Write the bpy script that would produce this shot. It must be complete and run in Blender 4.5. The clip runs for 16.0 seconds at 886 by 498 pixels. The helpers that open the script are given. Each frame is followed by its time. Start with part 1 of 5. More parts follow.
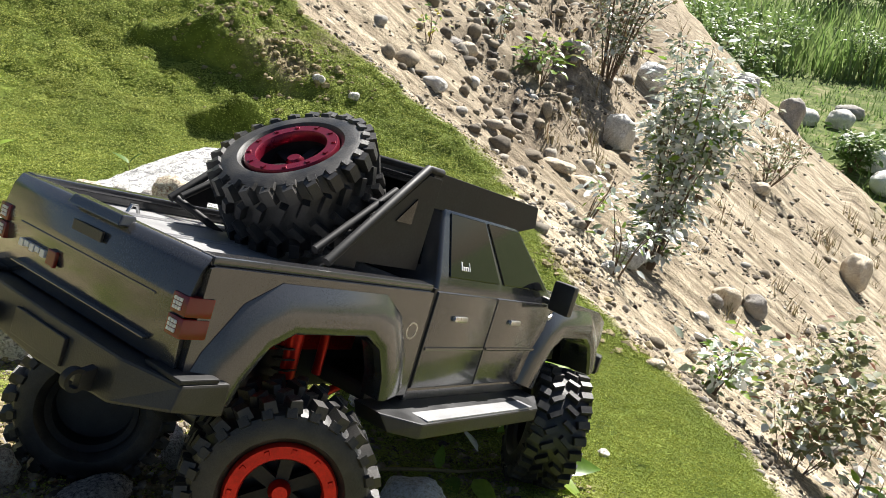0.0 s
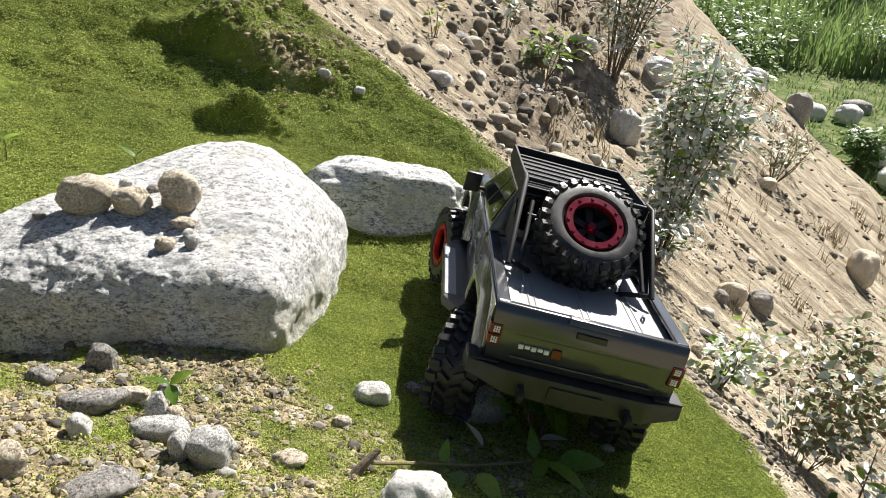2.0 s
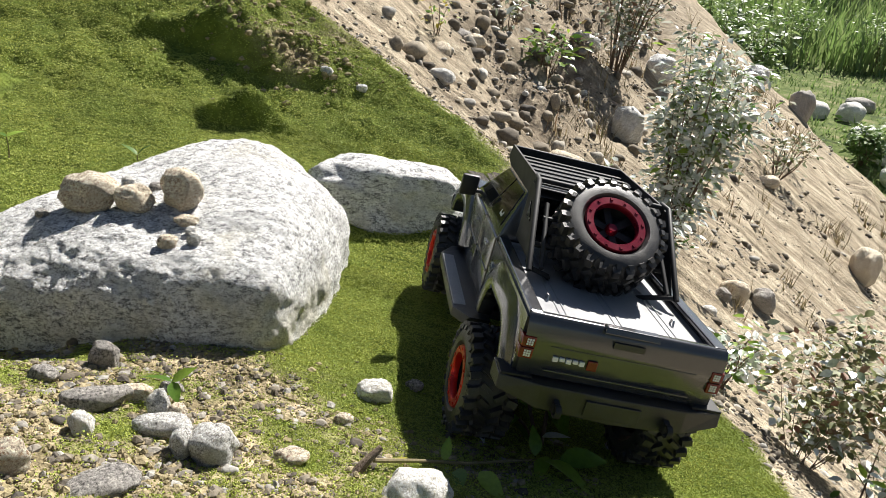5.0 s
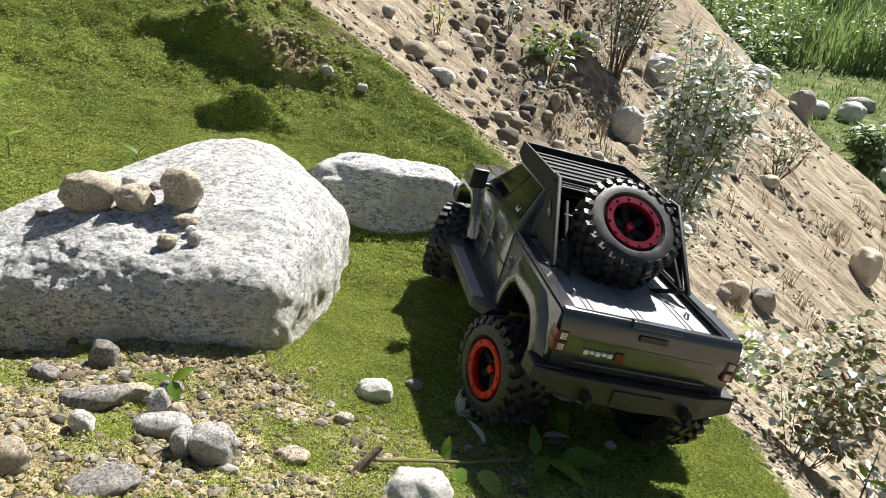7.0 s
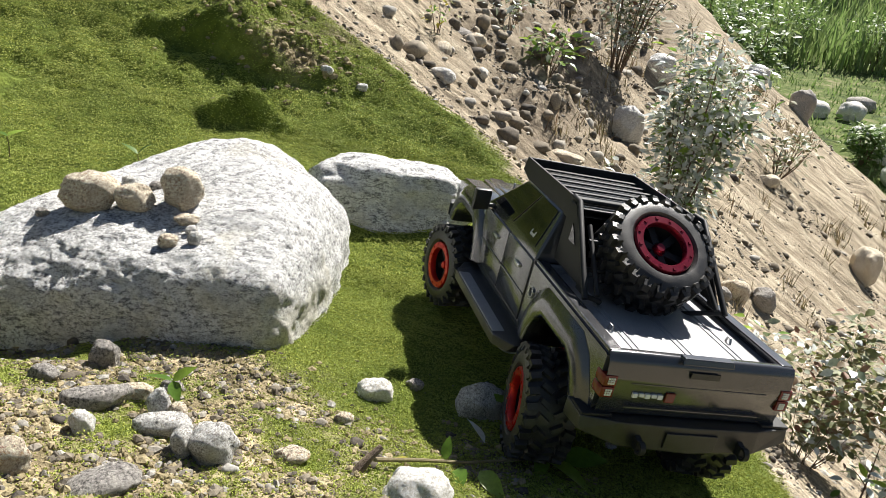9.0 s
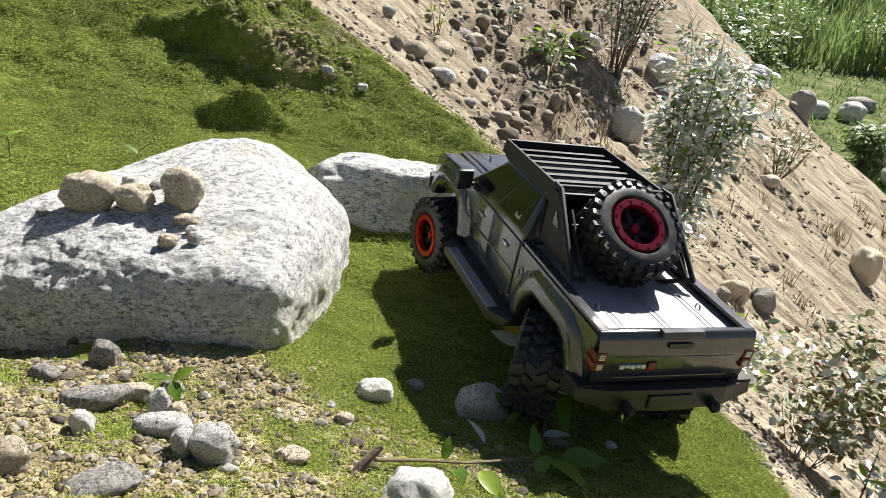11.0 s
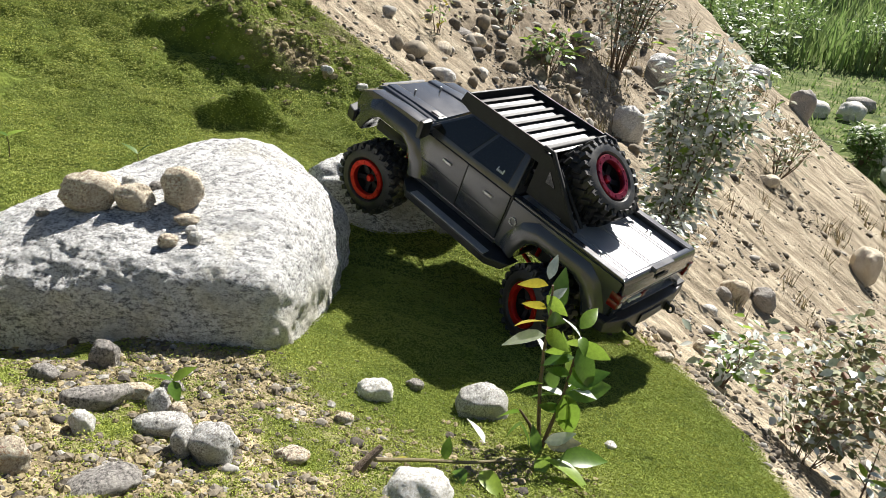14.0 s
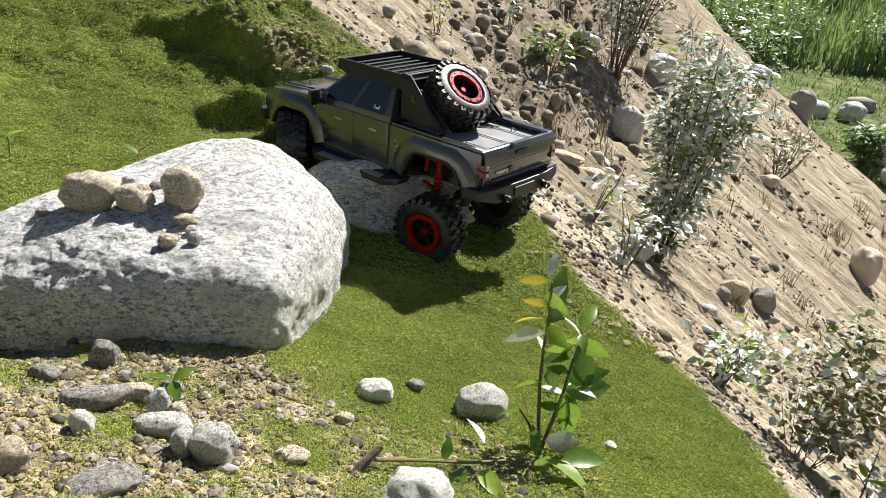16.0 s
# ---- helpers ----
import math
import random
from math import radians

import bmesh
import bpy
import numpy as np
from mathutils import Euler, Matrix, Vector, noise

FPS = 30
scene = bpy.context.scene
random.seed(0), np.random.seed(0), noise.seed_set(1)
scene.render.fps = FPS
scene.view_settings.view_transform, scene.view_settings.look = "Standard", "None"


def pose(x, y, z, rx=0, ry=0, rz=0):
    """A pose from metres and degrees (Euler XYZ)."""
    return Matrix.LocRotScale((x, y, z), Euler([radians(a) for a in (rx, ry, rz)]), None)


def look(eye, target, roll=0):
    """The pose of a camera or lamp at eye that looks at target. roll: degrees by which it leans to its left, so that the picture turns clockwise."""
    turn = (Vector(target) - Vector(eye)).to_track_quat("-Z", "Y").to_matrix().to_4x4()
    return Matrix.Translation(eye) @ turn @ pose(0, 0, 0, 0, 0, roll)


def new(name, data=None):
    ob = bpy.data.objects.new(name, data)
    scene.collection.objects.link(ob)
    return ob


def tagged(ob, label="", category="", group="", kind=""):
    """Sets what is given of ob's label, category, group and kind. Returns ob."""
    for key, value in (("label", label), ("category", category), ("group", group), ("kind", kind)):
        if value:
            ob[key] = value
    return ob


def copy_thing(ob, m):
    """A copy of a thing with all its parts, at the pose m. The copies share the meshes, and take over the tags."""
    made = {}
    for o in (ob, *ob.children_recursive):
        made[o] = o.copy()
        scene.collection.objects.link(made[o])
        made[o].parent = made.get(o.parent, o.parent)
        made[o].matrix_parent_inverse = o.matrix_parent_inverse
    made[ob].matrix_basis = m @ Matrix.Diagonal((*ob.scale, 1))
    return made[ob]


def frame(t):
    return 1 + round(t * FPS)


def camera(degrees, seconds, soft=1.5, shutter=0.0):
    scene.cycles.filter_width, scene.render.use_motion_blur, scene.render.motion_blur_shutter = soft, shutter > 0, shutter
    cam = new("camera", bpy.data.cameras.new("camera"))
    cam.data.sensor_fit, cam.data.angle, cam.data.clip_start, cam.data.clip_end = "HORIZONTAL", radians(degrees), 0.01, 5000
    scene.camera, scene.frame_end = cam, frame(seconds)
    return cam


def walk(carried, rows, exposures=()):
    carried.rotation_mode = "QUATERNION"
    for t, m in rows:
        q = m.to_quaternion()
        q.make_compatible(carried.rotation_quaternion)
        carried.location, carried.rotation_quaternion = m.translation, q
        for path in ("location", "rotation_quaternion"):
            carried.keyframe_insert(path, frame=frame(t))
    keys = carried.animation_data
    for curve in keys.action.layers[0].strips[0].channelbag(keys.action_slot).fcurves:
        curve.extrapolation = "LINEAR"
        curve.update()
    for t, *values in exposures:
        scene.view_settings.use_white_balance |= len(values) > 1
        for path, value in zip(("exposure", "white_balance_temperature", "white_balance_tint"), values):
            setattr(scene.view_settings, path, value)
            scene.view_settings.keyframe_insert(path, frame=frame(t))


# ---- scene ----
from mathutils import Quaternion

cam = camera(60.65, 16.0, soft=0.7)
EYE_Z = 0.62
walk(cam, [
    (0, pose(0, 0, EYE_Z, 68.577, -5.588, 1.632)),
    (0.5, pose(0, 0, EYE_Z, 68.491, -5.585, 1.790)),
    (1, pose(0, 0, EYE_Z, 68.341, -5.579, 1.890)),
    (1.5, pose(0, 0, EYE_Z, 68.234, -5.575, 2.008)),
    (2, pose(0, 0, EYE_Z, 68.127, -5.571, 2.061)),
    (2.5, pose(0, 0, EYE_Z, 68.084, -5.569, 2.108)),
    (3, pose(0, 0, EYE_Z, 68.041, -5.568, 2.133)),
    (3.5, pose(0, 0, EYE_Z, 67.998, -5.566, 2.159)),
    (4, pose(0, 0, EYE_Z, 67.976, -5.565, 2.204)),
    (6.5, pose(0, 0, EYE_Z, 67.912, -5.563, 2.231)),
    (9, pose(0, 0, EYE_Z, 67.890, -5.562, 2.255)),
    (16, pose(0, 0, EYE_Z, 67.890, -5.562, 2.255)),
], exposures=[(0, 1.32), (0.5, 1.40), (1.5, 1.20), (3, 1.08), (14, 1.06), (16, 1.02)])

# ---- light ----
SUN_WAY = Vector((0.33, 0.61, 0.72)).normalized()
world = bpy.data.worlds.new("sky")
scene.world = world
world.use_nodes = True
wn = world.node_tree
sky = wn.nodes.new("ShaderNodeTexSky")
sky.sky_type, sky.sun_disc = "NISHITA", False
sky.sun_elevation, sky.sun_rotation = math.asin(SUN_WAY.z), math.atan2(SUN_WAY.x, SUN_WAY.y)
wn.nodes["Background"].inputs["Strength"].default_value = 0.035
wn.links.new(sky.outputs["Color"], wn.nodes["Background"].inputs["Color"])
sun = new("sun", bpy.data.lights.new("sun", "SUN"))
sun.data.energy, sun.data.angle, sun.data.color = 5.0, radians(0.5), (1.0, 0.96, 0.90)
sun.matrix_world = look(SUN_WAY * 30, (0, 0, 0))


# ---- materials ----
def ramp(nt, fac, stops):
    r = nt.nodes.new("ShaderNodeValToRGB")
    els = r.color_ramp.elements
    while len(els) < len(stops):
        els.new(0.5)
    for e, (p, c) in zip(els, stops):
        e.position, e.color = p, (*c, 1) if len(c) == 3 else c
    nt.links.new(fac, r.inputs["Fac"])
    return r.outputs["Color"]


def noise_of(nt, scale, detail=4.0, rough=0.6, coord="Object", stretch=None):
    tc = nt.nodes.new("ShaderNodeTexCoord")
    n = nt.nodes.new("ShaderNodeTexNoise")
    n.inputs["Scale"].default_value, n.inputs["Detail"].default_value, n.inputs["Roughness"].default_value = scale, detail, rough
    out = tc.outputs[coord]
    if stretch:
        m = nt.nodes.new("ShaderNodeMapping")
        m.inputs["Rotation"].default_value = [radians(a) for a in stretch[0]]
        m.inputs["Scale"].default_value = stretch[1]
        nt.links.new(out, m.inputs["Vector"])
        out = m.outputs["Vector"]
    nt.links.new(out, n.inputs["Vector"])
    return n.outputs["Fac"]


def mix(nt, fac, a, b, mode="MIX"):
    m = nt.nodes.new("ShaderNodeMix")
    m.data_type, m.blend_type = "RGBA", mode
    for sock, v in ((m.inputs[0], fac), (m.inputs[6], a), (m.inputs[7], b)):
        if isinstance(v, (int, float)):
            sock.default_value = v
        elif isinstance(v, tuple):
            sock.default_value = (*v, 1)
        else:
            nt.links.new(v, sock)
    return m.outputs[2]


def bump(nt, height, strength, dist, prev=None):
    b = nt.nodes.new("ShaderNodeBump")
    b.inputs["Strength"].default_value, b.inputs["Distance"].default_value = strength, dist
    nt.links.new(height, b.inputs["Height"])
    if prev:
        nt.links.new(prev, b.inputs["Normal"])
    return b.outputs["Normal"]


def material(name, color=(0.5, 0.5, 0.5), rough=0.6, metal=0.0, spec=None):
    m = bpy.data.materials.new(name)
    m.use_nodes = True
    b = m.node_tree.nodes["Principled BSDF"]
    b.inputs["Base Color"].default_value = (*color, 1)
    b.inputs["Roughness"].default_value, b.inputs["Metallic"].default_value = rough, metal
    if spec is not None:
        b.inputs["Specular IOR Level"].default_value = spec
    return m, m.node_tree, b


def worn(name, a, b_, scale, rough=(0.5, 0.8), metal=0.0, bump_d=0.0, fine=400.0, spec=None, lo=0.35, hi=0.65):
    """A surface that varies between two colours, with a fine grain."""
    m, nt, b = material(name, a, rough[0], metal, spec)
    n1, n2 = noise_of(nt, scale), noise_of(nt, fine, 2.0)
    c = ramp(nt, n1, [(lo, a), (hi, b_)])
    c = mix(nt, 0.18, c, ramp(nt, n2, [(0.3, (0, 0, 0)), (0.7, (1, 1, 1))]), "OVERLAY")
    nt.links.new(c, b.inputs["Base Color"])
    r = ramp(nt, n1, [(0.3, (rough[0],) * 3), (0.7, (rough[1],) * 3)])
    nt.links.new(r, b.inputs["Roughness"])
    if bump_d:
        nt.links.new(bump(nt, n2, 0.6, bump_d), b.inputs["Normal"])
    return m


def leafy(name, stops, rough=0.45, through_light=0.35):
    """Leaves: colour varies from leaf to leaf, light passes through a little."""
    m, nt, b = material(name, stops[0], rough)
    geo = nt.nodes.new("ShaderNodeNewGeometry")
    info = nt.nodes.new("ShaderNodeObjectInfo")
    add = nt.nodes.new("ShaderNodeMath")
    add.operation = "ADD"
    nt.links.new(geo.outputs["Random Per Island"], add.inputs[0])
    nt.links.new(info.outputs["Random"], add.inputs[1])
    fr = nt.nodes.new("ShaderNodeMath")
    fr.operation = "FRACT"
    nt.links.new(add.outputs[0], fr.inputs[0])
    k = len(stops)
    c = ramp(nt, fr.outputs[0], [(i / max(1, k - 1), s) for i, s in enumerate(stops)])
    n = noise_of(nt, 160.0, 3.0)
    c = mix(nt, 0.25, c, ramp(nt, n, [(0.3, (0.2, 0.2, 0.2)), (0.7, (0.9, 0.9, 0.9))]), "OVERLAY")
    nt.links.new(c, b.inputs["Base Color"])
    tr = nt.nodes.new("ShaderNodeBsdfTranslucent")
    nt.links.new(c, tr.inputs["Color"])
    ms = nt.nodes.new("ShaderNodeMixShader")
    ms.inputs[0].default_value = through_light
    nt.links.new(b.outputs[0], ms.inputs[1])
    nt.links.new(tr.outputs[0], ms.inputs[2])
    nt.links.new(ms.outputs[0], nt.nodes["Material Output"].inputs["Surface"])
    return m


def granite(name, light, mid, dark, patina, speck=420.0, marks=0.35):
    m, nt, b = material(name, light, 0.88, 0.0, 0.2)
    big, med, fine = noise_of(nt, 5.0, 6.0, 0.65), noise_of(nt, 75.0, 6.0, 0.75), noise_of(nt, speck, 4.0, 0.8)
    vein = noise_of(nt, 95.0, 8.0, 0.9, "Object", ((20, 35, 10), (0.6, 1.0, 1.7)))
    c = ramp(nt, med, [(0.42, mid), (0.54, light), (0.8, light)])
    c = mix(nt, ramp(nt, vein, [(0.43, (marks,) * 3), (0.51, (0, 0, 0))]), c, dark)
    c = mix(nt, 0.9, c, ramp(nt, fine, [(0.36, (0.05, 0.05, 0.05)), (0.47, (0.5, 0.5, 0.5)), (0.62, (0.94, 0.94, 0.94))]), "OVERLAY")
    c = mix(nt, ramp(nt, big, [(0.54, (0, 0, 0)), (0.66, (0.6, 0.6, 0.6))]), c, patina)
    c = mix(nt, ramp(nt, noise_of(nt, 14.0, 7.0, 0.75), [(0.50, (0, 0, 0)), (0.64, (0.55, 0.55, 0.55))]), c, mid)
    nt.links.new(c, b.inputs["Base Color"])
    n1 = bump(nt, vein, 0.9, 0.007)
    n2 = bump(nt, med, 0.7, 0.004, n1)
    nt.links.new(bump(nt, fine, 0.5, 0.0015, n2), b.inputs["Normal"])
    return m


def ground_material():
    m, nt, b = material("earth_and_moss", (0.3, 0.25, 0.16), 0.95, 0.0, 0.1)
    at = {}
    for k in ("moss", "gravel", "valley", "earth"):
        a = nt.nodes.new("ShaderNodeAttribute")
        a.attribute_name = k
        at[k] = a.outputs["Fac"]
    big, med, fine = noise_of(nt, 2.2, 5.0), noise_of(nt, 22.0, 5.0, 0.65), noise_of(nt, 230.0, 3.0, 0.7)
    streak = noise_of(nt, 3.5, 6.0, 0.65, "Object", ((0, 0, 12), (0.5, 3.4, 0.5)))
    blend = mix(nt, 0.42, streak, noise_of(nt, 5.0, 7.0, 0.7))
    sand = ramp(nt, blend, [(0.37, (0.11, 0.088, 0.062)), (0.48, (0.29, 0.24, 0.17)), (0.59, (0.47, 0.405, 0.30))])
    sand = mix(nt, ramp(nt, med, [(0.5, (0, 0, 0)), (0.75, (0.6, 0.6, 0.6))]), sand, (0.22, 0.18, 0.125))
    sand = mix(nt, 0.75, sand, ramp(nt, fine, [(0.34, (0.08, 0.08, 0.08)), (0.66, (0.9, 0.9, 0.9))]), "OVERLAY")
    fibre = noise_of(nt, 15.0, 5.0, 0.7, "Object", ((0, 0, 14), (0.22, 3.0, 0.4)))
    sand = mix(nt, 0.55, sand, ramp(nt, fibre, [(0.34, (0.12, 0.12, 0.12)), (0.5, (0.5, 0.5, 0.5)), (0.66, (0.86, 0.86, 0.86))]), "OVERLAY")
    soil = ramp(nt, mix(nt, 0.5, med, noise_of(nt, 9.0, 6.0, 0.7)), [(0.38, (0.09, 0.072, 0.04)), (0.49, (0.24, 0.195, 0.115)), (0.60, (0.48, 0.39, 0.25))])
    soil = mix(nt, 0.6, soil, ramp(nt, fine, [(0.34, (0.1, 0.1, 0.1)), (0.66, (0.9, 0.9, 0.9))]), "OVERLAY")
    moss = ramp(nt, med, [(0.28, (0.075, 0.098, 0.018)), (0.5, (0.13, 0.165, 0.028)), (0.72, (0.19, 0.228, 0.044))])
    moss = mix(nt, ramp(nt, big, [(0.45, (0, 0, 0)), (0.7, (0.5, 0.5, 0.5))]), moss, (0.07, 0.105, 0.018))
    sand = mix(nt, at["earth"], sand, ramp(nt, med, [(0.34, (0.07, 0.056, 0.042)), (0.52, (0.20, 0.16, 0.115)), (0.68, (0.40, 0.335, 0.245))]))
    c = mix(nt, at["moss"], sand, moss)
    c = mix(nt, at["gravel"], c, soil)
    c = mix(nt, at["valley"], c, ramp(nt, noise_of(nt, 2.6, 7.0, 0.75), [(0.35, (0.04, 0.06, 0.018)), (0.52, (0.11, 0.145, 0.04)), (0.66, (0.25, 0.22, 0.13))]))
    nt.links.new(c, b.inputs["Base Color"])
    n1 = bump(nt, med, 0.8, 0.022)
    nt.links.new(bump(nt, fine, 0.7, 0.004, n1), b.inputs["Normal"])
    return m


GROUND = ground_material()


def moss_material():
    m = leafy("moss_shoots", [(0.23, 0.275, 0.042), (0.31, 0.355, 0.055), (0.41, 0.45, 0.09), (0.27, 0.31, 0.046), (0.35, 0.395, 0.065)], 0.75, 0.2)
    nt = m.node_tree
    b = nt.nodes["Principled BSDF"]
    c = b.inputs["Base Color"].links[0].from_socket
    c = mix(nt, ramp(nt, noise_of(nt, 7.0, 5.0, 0.65), [(0.42, (0, 0, 0)), (0.62, (0.7, 0.7, 0.7))]), c, mix(nt, 1.0, c, (0.62, 0.72, 0.55), "MULTIPLY"))
    c = mix(nt, ramp(nt, noise_of(nt, 26.0, 5.0, 0.7), [(0.62, (0, 0, 0)), (0.74, (0.5, 0.5, 0.5))]), c, (0.24, 0.19, 0.08))
    for node in nt.nodes:
        for sock in (node.inputs.get("Base Color"), node.inputs.get("Color") if node.type == "BSDF_TRANSLUCENT" else None):
            if sock:
                nt.links.new(c, sock)
    return m


MOSS = moss_material()
GRANITE = granite("pale_granite", (0.86, 0.845, 0.81), (0.55, 0.545, 0.53), (0.10, 0.10, 0.105), (0.62, 0.58, 0.47), 250.0, 0.9)
GRANITE_GREY = granite("grey_granite", (0.66, 0.635, 0.585), (0.46, 0.445, 0.415), (0.12, 0.12, 0.125), (0.44, 0.40, 0.32))
STONE_TAN = granite("tan_stone", (0.68, 0.585, 0.45), (0.53, 0.44, 0.33), (0.22, 0.18, 0.14), (0.42, 0.37, 0.29), 260.0)
STONE_DARK = granite("dark_stone", (0.37, 0.345, 0.31), (0.26, 0.24, 0.22), (0.07, 0.07, 0.07), (0.32, 0.28, 0.23), 260.0)
STONE_WHITE = granite("whitish_stone", (0.84, 0.81, 0.75), (0.70, 0.67, 0.61), (0.34, 0.33, 0.31), (0.6, 0.55, 0.45), 260.0)


def pebble_material(name, k):
    m, nt, b = material(name, (0.4, 0.35, 0.28), 0.85, 0.0, 0.2)
    geo = nt.nodes.new("ShaderNodeNewGeometry")
    c = ramp(nt, geo.outputs["Random Per Island"], [(p, (k * r_, k * g_, k * b_)) for p, r_, g_, b_ in ((0.0, 0.13, 0.115, 0.10), (0.3, 0.30, 0.25, 0.18), (0.6, 0.42, 0.36, 0.27), (0.9, 0.58, 0.54, 0.47), (1.0, 0.70, 0.67, 0.6))])
    n = noise_of(nt, 180.0, 3.0)
    c = mix(nt, 0.5, c, ramp(nt, n, [(0.3, (0.15, 0.15, 0.15)), (0.7, (0.85, 0.85, 0.85))]), "OVERLAY")
    nt.links.new(c, b.inputs["Base Color"])
    nt.links.new(bump(nt, n, 0.5, 0.002), b.inputs["Normal"])
    return m


PEBBLES = pebble_material("mixed_pebbles", 0.85)
GRIT = pebble_material("brown_grit", 0.48)
RUBBLE = pebble_material("earthy_rubble", 0.66)
LEAF = leafy("green_leaf", [(0.06, 0.13, 0.02), (0.15, 0.26, 0.035), (0.28, 0.39, 0.055)], 0.32, 0.45)
LEAF_YELLOW = leafy("yellowing_leaf", [(0.38, 0.30, 0.03), (0.30, 0.28, 0.04)], 0.45, 0.4)
LEAF_PALE = leafy("pale_leaf", [(0.52, 0.57, 0.48), (0.62, 0.66, 0.58)], 0.32, 0.15)
LEAF_DEAD = leafy("withered_grey_leaf", [(0.30, 0.26, 0.20), (0.40, 0.36, 0.30)], 0.6, 0.2)
# the near-white stops put the sun's glare on silvery leaves into their colour
LEAF_SILVER_GLARE = leafy("silvery_leaf_sun_glare", [(0.74, 0.76, 0.73), (0.64, 0.68, 0.62), (0.16, 0.22, 0.09), (0.70, 0.73, 0.69), (0.80, 0.81, 0.78)], 0.27, 0.12)
LEAF_DULL = leafy("dull_shrub_leaf", [(0.13, 0.17, 0.07), (0.34, 0.38, 0.27), (0.09, 0.12, 0.05), (0.20, 0.22, 0.08), (0.16, 0.08, 0.05)], 0.4, 0.3)
LEAF_OLIVE = leafy("olive_shrub_leaf", [(0.15, 0.17, 0.06), (0.25, 0.27, 0.10), (0.11, 0.13, 0.055), (0.34, 0.35, 0.20), (0.20, 0.09, 0.06), (0.18, 0.20, 0.07)], 0.6, 0.3)
LEAF_FAR = leafy("far_foliage", [(0.05, 0.10, 0.02), (0.12, 0.20, 0.05), (0.2, 0.28, 0.09)], 0.5, 0.4)
GRASS_FAR = leafy("tall_grass", [(0.12, 0.20, 0.05), (0.20, 0.28, 0.09), (0.28, 0.34, 0.14)], 0.5, 0.4)
TWIG = worn("brown_twig", (0.09, 0.055, 0.035), (0.16, 0.11, 0.07), 60.0, (0.6, 0.85), 0, 0.001)
TWIG_GREEN = worn("green_brown_stem", (0.14, 0.12, 0.05), (0.22, 0.17, 0.09), 50.0, (0.5, 0.7), 0, 0.001)
WOOD_ROT = worn("rotten_wood", (0.07, 0.045, 0.03), (0.2, 0.15, 0.1), 70.0, (0.8, 0.95), 0, 0.003)

PAINT = worn("dark_grey_gloss_paint", (0.052, 0.053, 0.058), (0.064, 0.064, 0.068), 14.0, (0.16, 0.26), 0.35, 0.0, 900.0, 0.5)
PAINT.node_tree.nodes["Principled BSDF"].inputs["Coat Weight"].default_value = 0.8
PAINT.node_tree.nodes["Principled BSDF"].inputs["Coat Roughness"].default_value = 0.12
BED = worn("matt_grey_bed_plastic", (0.27, 0.27, 0.28), (0.34, 0.34, 0.34), 18.0, (0.3, 0.45), 0.1, 0.0004, 700.0)
BLACK = worn("satin_black_plastic", (0.012, 0.012, 0.013), (0.03, 0.03, 0.031), 25.0, (0.32, 0.5), 0, 0.0003, 700.0)
BLACK_METAL = worn("black_powder_coat", (0.012, 0.012, 0.013), (0.028, 0.028, 0.028), 25.0, (0.5, 0.68), 0.0, 0.0, 400.0, 0.3)
RUBBER = worn("dusty_black_rubber", (0.014, 0.014, 0.015), (0.045, 0.042, 0.038), 40.0, (0.36, 0.58), 0, 0.0005, 600.0)
RED = worn("red_anodised_metal", (0.55, 0.02, 0.012), (0.42, 0.012, 0.01), 30.0, (0.25, 0.4), 0.55)
CRIMSON = worn("crimson_anodised_metal", (0.20, 0.007, 0.026), (0.15, 0.006, 0.02), 30.0, (0.22, 0.38), 0.55)
RED_LENS = material("red_lamp_lens", (0.13, 0.007, 0.007), 0.18)[0]
WHITE_TRIM = material("off_white_print", (0.7, 0.7, 0.7), 0.4)[0]
STEEL = worn("bright_steel", (0.55, 0.55, 0.55), (0.4, 0.4, 0.4), 60.0, (0.2, 0.4), 0.9)
GLASS = material("tinted_window", (0.006, 0.007, 0.008), 0.06, 0.0, 0.6)[0]


# ---- ground shape ----
def lattice(i, j, seed):
    h = np.sin(i * 127.1 + j * 311.7 + seed * 74.7) * 43758.5453
    return h - np.floor(h)


def value_noise(x, y, scale, octaves=3, seed=1):
    x, y = np.asarray(x, float) * scale, np.asarray(y, float) * scale
    total, amp, norm = 0.0, 1.0, 0.0
    for o in range(octaves):
        i, j = np.floor(x), np.floor(y)
        u, v = x - i, y - j
        u, v = u * u * (3 - 2 * u), v * v * (3 - 2 * v)
        a, b = lattice(i, j, seed + o), lattice(i + 1, j, seed + o)
        c, d = lattice(i, j + 1, seed + o), lattice(i + 1, j + 1, seed + o)
        total = total + amp * (a + (b - a) * u + (c - a) * v + (a - b - c + d) * u * v)
        norm, amp, x, y = norm + amp, amp * 0.5, x * 2.03, y * 2.03
    return total / norm * 2 - 1


def blob(x, y, cx, cy, rx, ry, turn=0.0):
    c, s = math.cos(radians(turn)), math.sin(radians(turn))
    u, v = (x - cx) * c + (y - cy) * s, -(x - cx) * s + (y - cy) * c
    return np.exp(-((u / rx) ** 2 + (v / ry) ** 2))


def step(a, b, v):
    t = np.clip((v - a) / (b - a), 0, 1)
    return t * t * (3 - 2 * t)


def shelf(x, y):
    """The mossy shelf and the hill behind it."""
    g = np.interp(y, [-3, 0, .5, .9, 1.35, 1.6, 1.85, 2.1, 2.3, 2.7, 3.2, 4, 6, 12], [.5, .2, .1, -.02, -.055, -.045, -.005, .04, .1, .32, .62, 1.1, 1.9, 2.6])
    return -.14 * np.clip(x, -6, 30) + g


